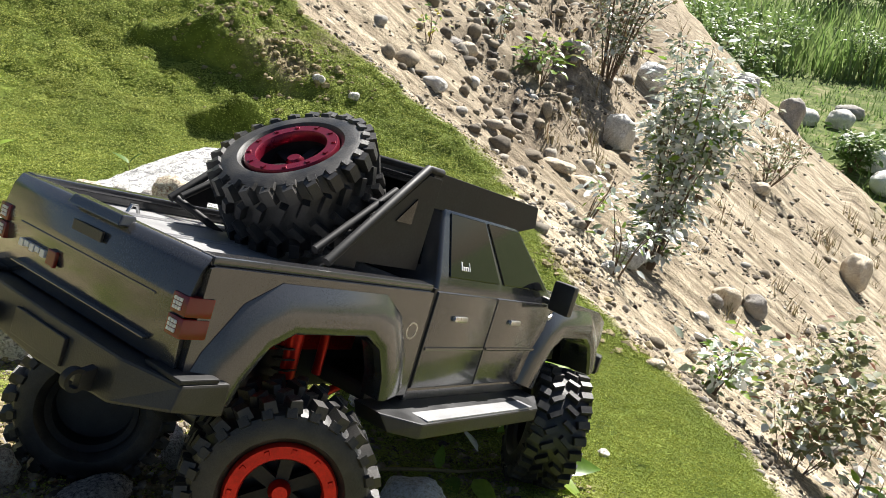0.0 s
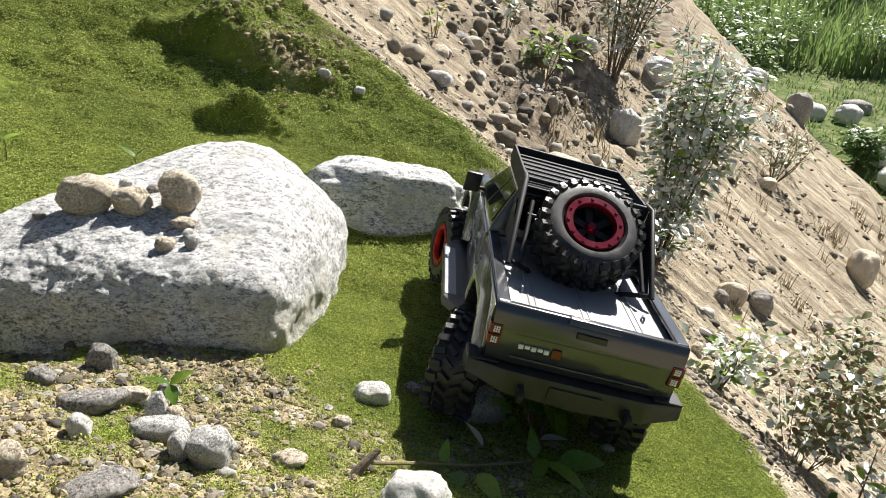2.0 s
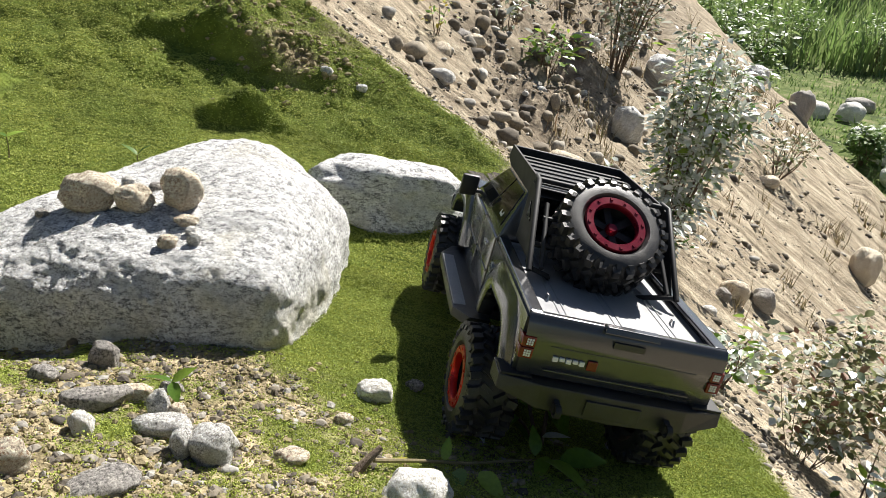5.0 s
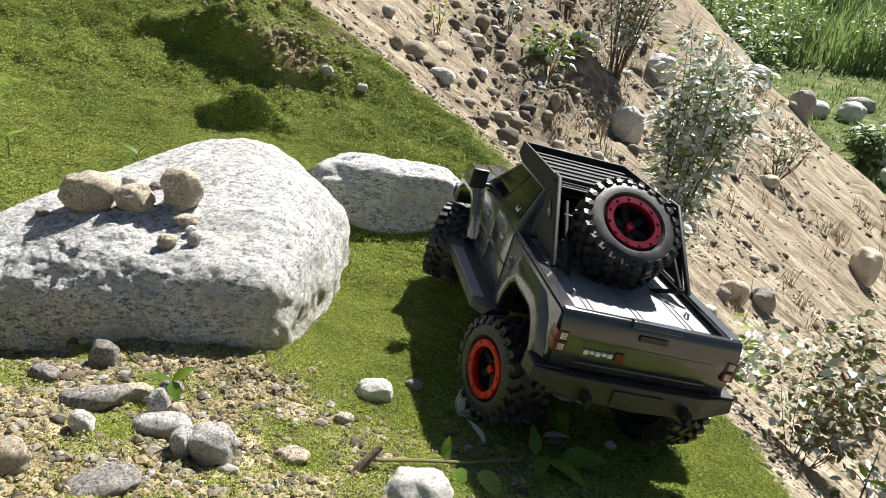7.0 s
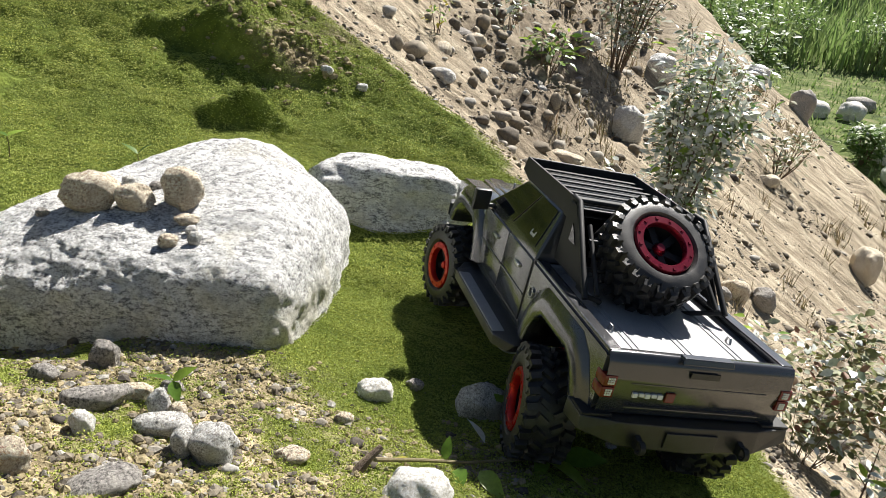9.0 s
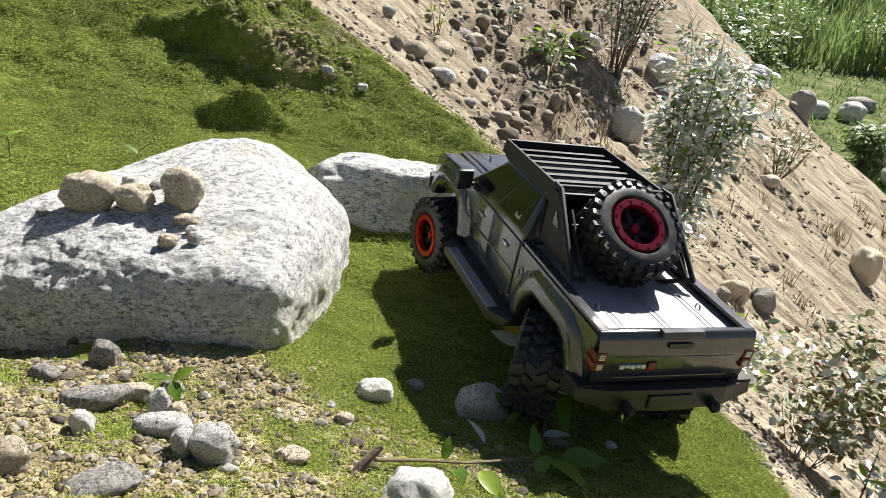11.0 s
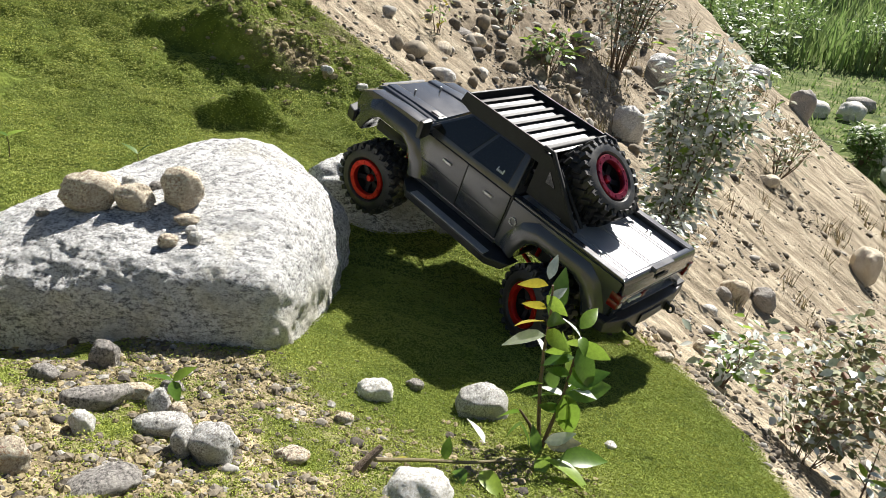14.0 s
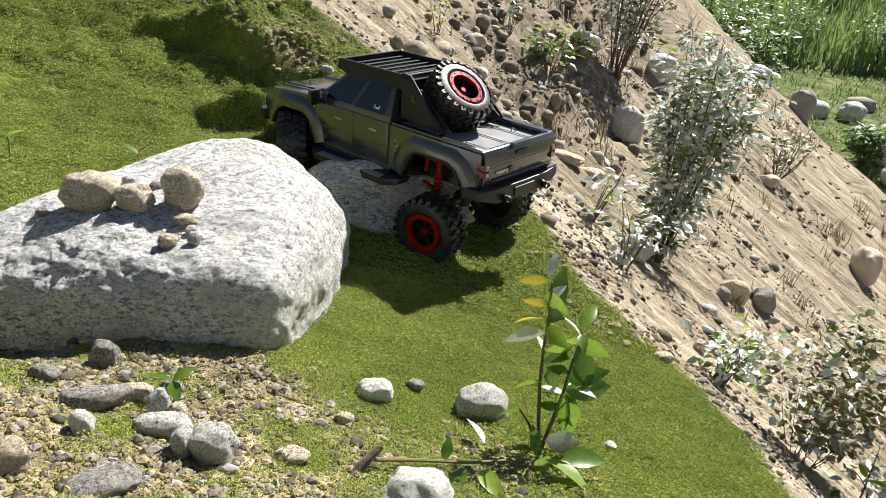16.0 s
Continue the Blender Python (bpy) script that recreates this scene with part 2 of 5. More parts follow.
def bank(x, y):
    """The sandy bank, which falls away beside the shelf."""
    g = np.interp(y, [-3, .2, 1, 1.31, 1.44, 1.6, 1.87, 2.03, 2.33, 2.42, 2.59, 2.7, 3.5, 5, 8, 12], [.5, .36, .3, .26, .22, .2, .19, .19, .2, .15, .12, .1, .25, .62, 1.45, 2.6])
    return -.295 - .66 * (x - .39) + g


def crest(x, y):
    """How far a place lies beyond the bank's far edge."""
    return y - (9.6 - 0.02 * (x - 4) + 2.0 * np.exp(-((x - 3.1) / 0.9) ** 2)) + 0.35 * value_noise(x, y, 0.9, 3, 31)


# x, y, half width, height, depth, kind
TURF_LIPS = [(-.75, 2.335, .115, .125, .24, 0), (-.58, 2.00, .11, .085, .15, 1), (-.60, 2.29, .07, .06, .16, 2), (-.93, 2.36, .06, .045, .12, 3), (-.68, 2.50, .10, .05, .12, 4), (-.48, 2.30, .07, .035, .10, 5)]


def ground_parts(x, y):
    x, y = np.asarray(x, float), np.asarray(y, float)
    m, s = shelf(x, y), bank(x, y)
    m = m + 0.05 * blob(x, y, -.70, 2.50, .17, .10, -20) + 0.05 * blob(x, y, -.55, 2.42, .12, .06, 10) + 0.018 * value_noise(x, y, 3.0, 3, 3)
    m = m + step(1.75, 2.1, y) * (1 - step(3.2, 5, y)) * (0.020 * value_noise(x * 0.7, y, 5.0, 3, 51) + 0.010 * value_noise(x, y, 15.0, 2, 52))
    # torn lips of turf, steep before and sloping back behind
    for cx, cy, wide, tall, back, k in TURF_LIPS:
        d = y - cy - 0.25 * (x - cx) * (k % 2 - 0.4) - 0.030 * value_noise(x, y, 11, 3, 70 + k) - 0.012 * value_noise(x, y, 40, 2, 80 + k)
        m = m + tall * (0.8 + 0.5 * value_noise(x, y, 16, 3, 90 + k)) * np.exp(-np.abs((x - cx) / wide) ** 4) * step(0.0, 0.035, d) * (1 - step(0.03, back, d))
    m = m - 0.085 * blob(x, y, -.68, .97, .20, .11)
    m = m - 0.06 * blob(x, y, -.60, 2.13, .06, .035) - 0.03 * blob(x, y, -.86, 2.36, .05, .03)
    u, v, far_k = .957 * x - .29 * y, .29 * x + .957 * y, np.clip(y / 3, 0.35, 2.2)
    s = s + far_k * (0.045 * value_noise(u * 0.45, v, 1.7, 4, 9) + 0.016 * value_noise(u * 0.22, v, 8.0, 3, 10) + 0.02 * value_noise(u, v, 4.0, 3, 14))
    heap = np.exp(-((x - (0.25 + 0.20 * (y - 2.9))) / (0.25 + 0.12 * np.clip(y - 2.7, 0, 9))) ** 2) * step(2.7, 3.6, y)
    s = s + heap * 0.24 * value_noise(x, y, 2.8, 5, 15) * np.clip(y / 4, .5, 2)
    edge = s - m + 0.02 * value_noise(x, y, 9, 3, 5)
    k = 0.035
    h = np.clip(0.5 + 0.5 * (s - m) / k, 0, 1)
    z = s * (1 - h) + m * h - k * h * (1 - h)
    moss = step(-0.012, 0.012, edge)
    far = step(0.0, 0.6, crest(x, y)) * (1 - step(-0.1, 0.3, edge))
    over = np.clip(crest(x, y), 0, None)
    rim = np.clip(-.295 - .66 * (x - .39) + 1.95 - .30, -2.4, -0.55)
    valley = rim + 0.085 * np.clip(y - 10, 0, 22) + 0.10 * value_noise(x, y, 0.35, 4, 13)
    z = np.where(over > 0, np.minimum(z - 1.2 * over, z), z)
    low = np.where((z < valley) & (y > 6), 1.0, 0.0) * step(-1.5, 0.4, crest(x, y))
    z = np.where(low > 0, valley, z)
    z = np.maximum(z, -3.2)
    # bare stony patch before the boulder
    g = step(0.03, -0.20, x - 0.05 + 0.25 * (y - .7)) * step(1.02, 0.80, y + 0.35 * x) + 0.8 * blob(x, y, .12, .83, .10, .08)
    g = g + 1.1 * blob(x, y, -.52, 2.37, .10, .05) + 0.9 * blob(x, y, -.70, 2.45, .07, .035) + 0.8 * blob(x, y, -.45, 2.55, .09, .05) + 0.9 * blob(x, y, -.60, 2.13, .05, .03)
    g = np.clip(g * (0.72 + 1.5 * value_noise(x, y, 14, 4, 21)), 0, 1) * moss
    return z, moss * (1 - np.clip(low, 0, 1)), g, np.clip(low, 0, 1)


def earthy(x, y):
    """Where the upper bank is dark, stony earth."""
    return np.exp(-((x - (0.25 + 0.20 * (y - 2.9))) / (0.28 + 0.13 * np.clip(y - 2.7, 0, 9))) ** 2) * step(2.5, 3.3, y) * np.clip(0.75 + 0.6 * value_noise(x, y, 3.0, 3, 16), 0, 1)


def height(x, y):
    z, moss, g, low = ground_parts(x, y)
    clump = value_noise(x, y, 55, 2, 41)
    z = z + moss * (1 - g) * (0.0012 * clump + 0.005 * value_noise(x, y, 17, 2, 43))
    z = z + g * (0.004 * value_noise(x, y, 70, 3, 45) + 0.006 * value_noise(x, y, 16, 2, 46))
    return z + (1 - moss) * (0.008 * value_noise(x, y, 24, 3, 47) + 0.004 * value_noise(x, y, 70, 2, 48))


def zat(x, y):
    return float(height(np.array([x]), np.array([y]))[0])


def spread(a, b, fine, far_lo, far_hi, grow=1.09):
    mid = list(np.arange(a, b, fine))
    out, d, v = [], fine, b
    while v < far_hi:
        out.append(v)
        d *= grow
        v += d
    out.append(far_hi)
    lo, d, v = [], fine, a
    while True:
        d *= grow
        v -= d
        if v < far_lo:
            break
        lo.append(v)
    return np.array([far_lo] + lo[::-1] + mid + out)


def mesh_from(name, verts, faces, mat, smooth=True):
    me = bpy.data.meshes.new(name)
    verts, faces = np.asarray(verts, np.float32), np.asarray(faces, np.int32)
    n, k = faces.shape
    me.vertices.add(len(verts))
    me.vertices.foreach_set("co", verts.ravel())
    me.loops.add(n * k)
    me.loops.foreach_set("vertex_index", faces.ravel())
    me.polygons.add(n)
    me.polygons.foreach_set("loop_start", np.arange(0, n * k, k, dtype=np.int32))
    me.polygons.foreach_set("use_smooth", np.full(n, smooth))
    me.update(calc_edges=True)
    me.materials.append(mat)
    return me


def build_ground():
    xs, ys = spread(-1.3, 1.2, 0.011, -400, 400), spread(0.4, 2.9, 0.011, -60, 900)
    X, Y = np.meshgrid(xs, ys)
    X, Y = X.ravel(), Y.ravel()
    Z = height(X, Y)
    nx, ny = len(xs), len(ys)
    i = (np.arange(ny - 1)[:, None] * nx + np.arange(nx - 1)[None]).ravel()
    me = mesh_from("ground", np.stack([X, Y, Z], 1), np.stack([i, i + 1, i + nx + 1, i + nx], 1), GROUND)
    z, moss, g, low = ground_parts(X, Y)
    for k, v in (("moss", moss), ("gravel", g), ("valley", low), ("earth", earthy(X, Y))):
        a = me.attributes.new(k, "FLOAT", "POINT")
        a.data.foreach_set("value", v.astype(np.float32))
    return tagged(new("ground", me), "mossy hillside shelf beside a steep sandy gravel bank", "ground", kind="structure")


build_ground()


# ---- builders ----
def part(name, bm, mat, parent=None, label="", smooth=False):
    me = bpy.data.meshes.new(name)
    bmesh.ops.recalc_face_normals(bm, faces=bm.faces[:])
    for f in bm.faces:
        f.smooth = smooth
    bm.to_mesh(me)
    bm.free()
    me.materials.append(mat)
    if smooth:
        me.set_sharp_from_angle(angle=radians(38))
    ob = new(name, me)
    if parent:
        ob.parent = parent
    return tagged(ob, label)


def prism(outline, y0, y1, bev=0.0):
    """A plate: an outline in x and z, from y0 to y1."""
    bm = bmesh.new()
    a = [bm.verts.new((x, y0, z)) for x, z in outline]
    b = [bm.verts.new((x, y1, z)) for x, z in outline]
    bm.faces.new(a)
    bm.faces.new(b[::-1])
    for i in range(len(a)):
        j = (i + 1) % len(a)
        bm.faces.new((a[i], a[j], b[j], b[i]))
    bmesh.ops.recalc_face_normals(bm, faces=bm.faces[:])
    if bev:
        bmesh.ops.bevel(bm, geom=bm.edges[:], offset=bev, segments=2, profile=0.6, affect="EDGES", clamp_overlap=True)
    return bm


def box(x0, x1, y0, y1, z0, z1, bev=0.0):
    return prism([(x0, z0), (x1, z0), (x1, z1), (x0, z1)], y0, y1, bev)


def hull(quads, bev=0.0, seg=3):
    """A body through rings of equally many corners."""
    bm = bmesh.new()
    rings = [[bm.verts.new(v) for v in q] for q in quads]
    n = len(rings[0])
    for a, b in zip(rings, rings[1:]):
        for i in range(n):
            j = (i + 1) % n
            bm.faces.new((a[i], a[j], b[j], b[i]))
    bm.faces.new(rings[0][::-1])
    bm.faces.new(rings[-1])
    bmesh.ops.recalc_face_normals(bm, faces=bm.faces[:])
    if bev:
        bmesh.ops.bevel(bm, geom=bm.edges[:], offset=bev, segments=seg, profile=0.6, affect="EDGES", clamp_overlap=True)
    return bm


def tube(points, radius, sides=10, taper=1.0, bm=None):
    bm = bm or bmesh.new()
    pts = [Vector(p) for p in points]
    rings = []
    for i, p in enumerate(pts):
        d = (pts[min(i + 1, len(pts) - 1)] - pts[max(i - 1, 0)]).normalized()
        q = d.to_track_quat("Z", "Y")
        r = radius * (1 + (taper - 1) * i / max(1, len(pts) - 1))
        rings.append([bm.verts.new(p + q @ Vector((math.cos(2 * math.pi * k / sides) * r, math.sin(2 * math.pi * k / sides) * r, 0))) for k in range(sides)])
    for a, b in zip(rings, rings[1:]):
        for k in range(sides):
            j = (k + 1) % sides
            bm.faces.new((a[k], a[j], b[j], b[k]))
    bm.faces.new(rings[0][::-1])
    bm.faces.new(rings[-1])
    return bm


def lathe(profile, seg=48):
    """A ring about the y axis: profile of (radius, y), closed."""
    bm = bmesh.new()
    rings = []
    for k in range(seg):
        a = 2 * math.pi * k / seg
        rings.append([bm.verts.new((r * math.cos(a), y, r * math.sin(a))) for r, y in profile])
    n = len(profile)
    for k in range(seg):
        a, b = rings[k], rings[(k + 1) % seg]
        for i in range(n):
            j = (i + 1) % n
            bm.faces.new((a[i], a[j], b[j], b[i]))
    return bm


def add_box(bm, m, sx, sy, sz, top=1.0):
    """A block on the base of m, narrower by top at its upper end."""
    vs = []
    for z, k in ((0, 1.0), (sz, top)):
        for x, y in ((-1, -1), (1, -1), (1, 1), (-1, 1)):
            vs.append(bm.verts.new(m @ Vector((x * sx / 2 * k, y * sy / 2 * k, z))))
    for f in ((0, 3, 2, 1), (4, 5, 6, 7), (0, 1, 5, 4), (1, 2, 6, 5), (2, 3, 7, 6), (3, 0, 4, 7)):
        bm.faces.new([vs[i] for i in f])


# ---- stones ----
def boulder(name, mat, place, radii, turn=(0, 0, 0), power=2.5, rough=0.06, freq=3.0, detail=5, seed=0.0, sink=0.25, cuts=()):
    """A stone: a rounded block with uneven faces. place is the point on the ground; sink is the share of its height below it."""
    bm = bmesh.new()
    bmesh.ops.create_icosphere(bm, subdivisions=detail, radius=1)
    r = Vector(radii)
    off = Vector((seed * 3.1, seed * 7.7, seed * 1.3))
    for v in bm.verts:
        d = v.co.normalized()
        k = (abs(d.x) ** power + abs(d.y) ** power + abs(d.z) ** power) ** (-1 / power)
        p = d * k
        for n, depth in cuts:
            nv = Vector(n).normalized()
            o = p.dot(nv) - depth
            if o > 0:
                p -= nv * o * 0.85
        v.co = p
    for v in bm.verts:
        p = v.co.copy()
        w = noise.fractal(p * freq * 0.5 + off, 0.9, 2.1, 3) * 0.9 + noise.fractal(p * freq * 2.2 + off, 0.9, 2.2, 4) * 0.15
        p *= 1 + rough * w
        if detail >= 5:
            p *= 1 + 0.009 * noise.fractal(p * freq * 7 + off, 0.75, 2.2, 4)
        v.co = Vector((p.x * r.x, p.y * r.y, p.z * r.z))
    ob = part(name, bm, mat, smooth=True)
    ob.data.set_sharp_from_angle(angle=radians(80))
    x, y = place[0], place[1]
    z = place[2] if len(place) > 2 else zat(x, y)
    ob.matrix_world = pose(x, y, z + radii[2] * (1 - 2 * sink), *turn)
    return ob


def cleft_rock(name, mat, centre, faces, sharp=9.0, detail=7, seed=0.0):
    """A large rock bounded by a few worn faces, each a direction and its distance from the centre."""
    bm = bmesh.new()
    bmesh.ops.create_icosphere(bm, subdivisions=detail, radius=1)
    d = np.array([tuple(v.co) for v in bm.verts])
    d /= np.linalg.norm(d, axis=1)[:, None]
    n = np.array([f[:3] for f in faces])
    n /= np.linalg.norm(n, axis=1)[:, None]
    k = np.clip(d @ (n / np.array([f[3] for f in faces])[:, None]).T, 0, None)
    p = d * ((k ** sharp).sum(1) ** (-1 / sharp))[:, None]
    off = Vector((seed * 3.1, seed * 7.7, seed * 1.3))
    for v, q, w in zip(bm.verts, p, d):
        q, w = Vector(q), Vector(w)
        lump = noise.fractal(q * 5.5 + off, 0.9, 2.1, 3)
        ledge = math.tanh(5 * noise.fractal(Vector((q.x * 8 + q.z * 3, q.y * 8, q.z * 17 - q.x * 4)) + off, 0.8, 2.3, 3))
        pit = noise.fractal(q * 48 + off, 0.55, 2.2, 5)
        v.co = q + w * (0.017 * lump + 0.0016 * ledge + 0.0036 * pit)
    ob = part(name, bm, mat, smooth=True)
    ob.data.set_sharp_from_angle(angle=radians(80))
    ob.matrix_world = Matrix.Translation(centre)
    return ob


big = cleft_rock("boulder", GRANITE, (-0.517, 1.182, -0.033), [
    (-0.065, -0.18, 0.982, 0.184), (0.03, -0.99, 0.10, 0.196), (0.993, -0.05, -0.03, 0.316), (0.862, -0.50, -0.02, 0.345), (-0.123, 0.984, -0.13, 0.284),
    (-0.837, -0.108, 0.537, 0.482), (0.0, 0.0, -1.0, 0.31), (0.666, 0.03, 0.745, 0.310), (-0.159, -0.391, 0.907, 0.198), (-0.773, 0.475, 0.421, 0.267)], 10.0, 7, 2.7)
tagged(big, "large pale speckled granite boulder half sunk in moss", "boulder", "boulders on the shelf")
second = boulder("boulder", GRANITE, (-0.15, 1.77, -0.01), (0.205, 0.125, 0.102), (0, 4, 8), 2.4, 0.20, 2.6, 6, 4.2, 0.36, cuts=[((0.1, -1, 0.3), 0.8)])
tagged(second, "low grey-white granite boulder lying in moss", "boulder", "boulders on the shelf")


# ---- truck ----
# Its space: x forward, y to its left, z up, origin at the middle of the tailgate's upper edge.
WHEEL_R = 0.079
HUBS = {"front_left": (0.602, 0.136), "front_right": (0.602, -0.136), "rear_left": (0.127, 0.128), "rear_right": (0.127, -0.128)}


def tyre_mesh():
    w, r = 0.036, WHEEL_R
    prof = [(0.043, -w * 0.80), (0.050, -w * 1.03), (0.059, -w * 1.05), (0.067, -w * 0.96), (0.0705, -w * 0.78), (0.0715, 0), (0.0705, w * 0.78), (0.067, w * 0.96), (0.059, w * 1.05), (0.050, w * 1.03), (0.043, w * 0.80), (0.0415, 0)]
    bm = lathe(prof, 56)
    n = 24
    for k in range(n):
        for side in (-1, 1):
            a = 2 * math.pi * (k + (0.5 if side > 0 else 0)) / n
            turn = Matrix.Rotation(-a, 4, "Y")
            # shoulder lug, wrapped over the edge, and a slanted centre lug
            add_box(bm, turn @ pose(0, side * 0.0275, 0.0690, 0, 0, side * 14), 0.0105, 0.017, 0.0095, 0.86)
            add_box(bm, turn @ pose(0.001, side * 0.0335, 0.0685, -side * 70, 0, 0), 0.0095, 0.0085, 0.0040, 0.8)
            add_box(bm, turn @ pose(0.006, side * 0.0105, 0.0700, 0, 0, -side * 32), 0.0072, 0.0185, 0.0085, 0.86)
    return bm


def letter_ring(bm, radius, y, side):
    """Raised bars in place of the moulded lettering on the side wall."""
    for start in (0.6, 3.74):
        for i in range(9):
            a = start + i * 0.125
            m = Matrix.Rotation(-a, 4, "Y") @ pose(0, y, radius, -side * 90, 0, 0)
            add_box(bm, m, 0.0048 if i % 3 else 0.003, 0.0055, 0.0011, 0.95)


def rim_ring():
    bm = lathe([(0.0445, 0.024), (0.0445, 0.0345), (0.043, 0.0365), (0.0335, 0.0365), (0.032, 0.0345), (0.032, 0.026)], 48)
    for k in range(12):
        a = 2 * math.pi * k / 12
        m = Matrix.Rotation(-a, 4, "Y") @ pose(0, 0.0360, 0.0395, -90, 0, 0)
        add_box(bm, m, 0.0042, 0.0042, 0.0018, 0.8)
    return bm


def build_wheel(parent, name, side, red):
    """A wheel whose outer face looks along +y (side 1) or -y (side -1)."""
    w = new(name)
    w.parent = parent
    bm = tyre_mesh()
    letter_ring(bm, 0.0575, 0.0372, -1)
    made = [part("tyre", bm, RUBBER, w, "chunky black off-road tyre with deep lugs", True)]
    made.append(part("beadlock_ring", rim_ring(), red, w, "red anodised beadlock ring with bolts", True))
    made.append(part("barrel", lathe([(0.0425, -0.030), (0.0425, 0.026), (0.039, 0.026), (0.037, -0.026)], 40), BLACK_METAL, w, "", True))
    bm = lathe([(0.0, 0.006), (0.009, 0.006), (0.009, 0.022), (0.006, 0.026), (0.0, 0.026)], 20)
    bmesh.ops.remove_doubles(bm, verts=bm.verts[:], dist=1e-5)
    made.append(part("hub", bm, red, w, "", True))
    # black disc added to keep light from coming through between the spokes
    bm = lathe([(0.0, -0.004), (0.0375, -0.004), (0.0375, 0.003), (0.0, 0.003)], 28)
    bmesh.ops.remove_doubles(bm, verts=bm.verts[:], dist=1e-5)
    made.append(part("light_stop_disc", bm, BLACK, w, "", True))
    for k in range(6):
        bm = bmesh.new()
        m = Matrix.Rotation(-2 * math.pi * k / 6, 4, "Y") @ pose(0, 0.014, 0.007, 0, 0, 0)
        add_box(bm, m, 0.010, 0.008, 0.030, 1.15)
        made.append(part("spoke", bm, BLACK_METAL, w))
    if side < 0:
        for o in made:
            o.matrix_basis = pose(0, 0, 0, 0, 0, 180)
    return w


ARCH_R = [(0.214, -0.106), (0.209, -0.084), (0.194, -0.058), (0.172, -0.046), (0.086, -0.046), (0.064, -0.057), (0.047, -0.082), (0.040, -0.100)]
ARCH_F = [(0.520, -0.108), (0.526, -0.082), (0.541, -0.056), (0.562, -0.043), (0.636, -0.043), (0.657, -0.054), (0.674, -0.076), (0.682, -0.094)]


def flare(arch, y, side, grow=0.012):
    """A swollen lip that follows a wheel arch."""
    bm = bmesh.new()
    cx = sum(p[0] for p in arch) / len(arch)
    cz = -0.125
    rows = []
    for x, z in arch:
        d = Vector((x - cx, 0, z - cz)).normalized()
        ring = []
        for o, yy in ((0.0, -0.012), (0.0, grow * 0.75), (0.003, grow * 0.95), (0.010, grow), (0.024, grow * 0.86), (0.033, grow * 0.5), (0.041, 0.0015), (0.043, -0.012)):
            ring.append(bm.verts.new((x + d.x * o, side * (y + yy), z + d.z * o)))
        rows.append(ring)
    n = len(rows[0])
    for a, b in zip(rows, rows[1:]):
        for i in range(n):
            j = (i + 1) % n
            bm.faces.new((a[i], a[j], b[j], b[i]))
    bm.faces.new(rows[0])
    bm.faces.new(rows[-1][::-1])
    return bm


def pane_on(corners, s0, s1, t0, t1, lift, thick=0.0015, cut=0.0):
    """A pane on a slanting wall given by four corners (rear low, front low, front high, rear high)."""
    a, b, c, d = [Vector(v) for v in corners]
    n = (b - a).cross(d - a).normalized()
    if n.y * a.y < 0:
        n = -n
    def at(s, t):
        return (a + (b - a) * s) * (1 - t) + (d + (c - d) * s) * t
    ring = [at(s0, t0), at(s1, t0), at(s1 - cut, t1), at(s0, t1)]
    return hull([[p + n * (lift - thick) for p in ring], [p + n * lift for p in ring]], 0.0006, 1)


truck = new("truck")
tagged(truck, "dark grey remote-control crew-cab pickup truck with red rims", "toy truck")


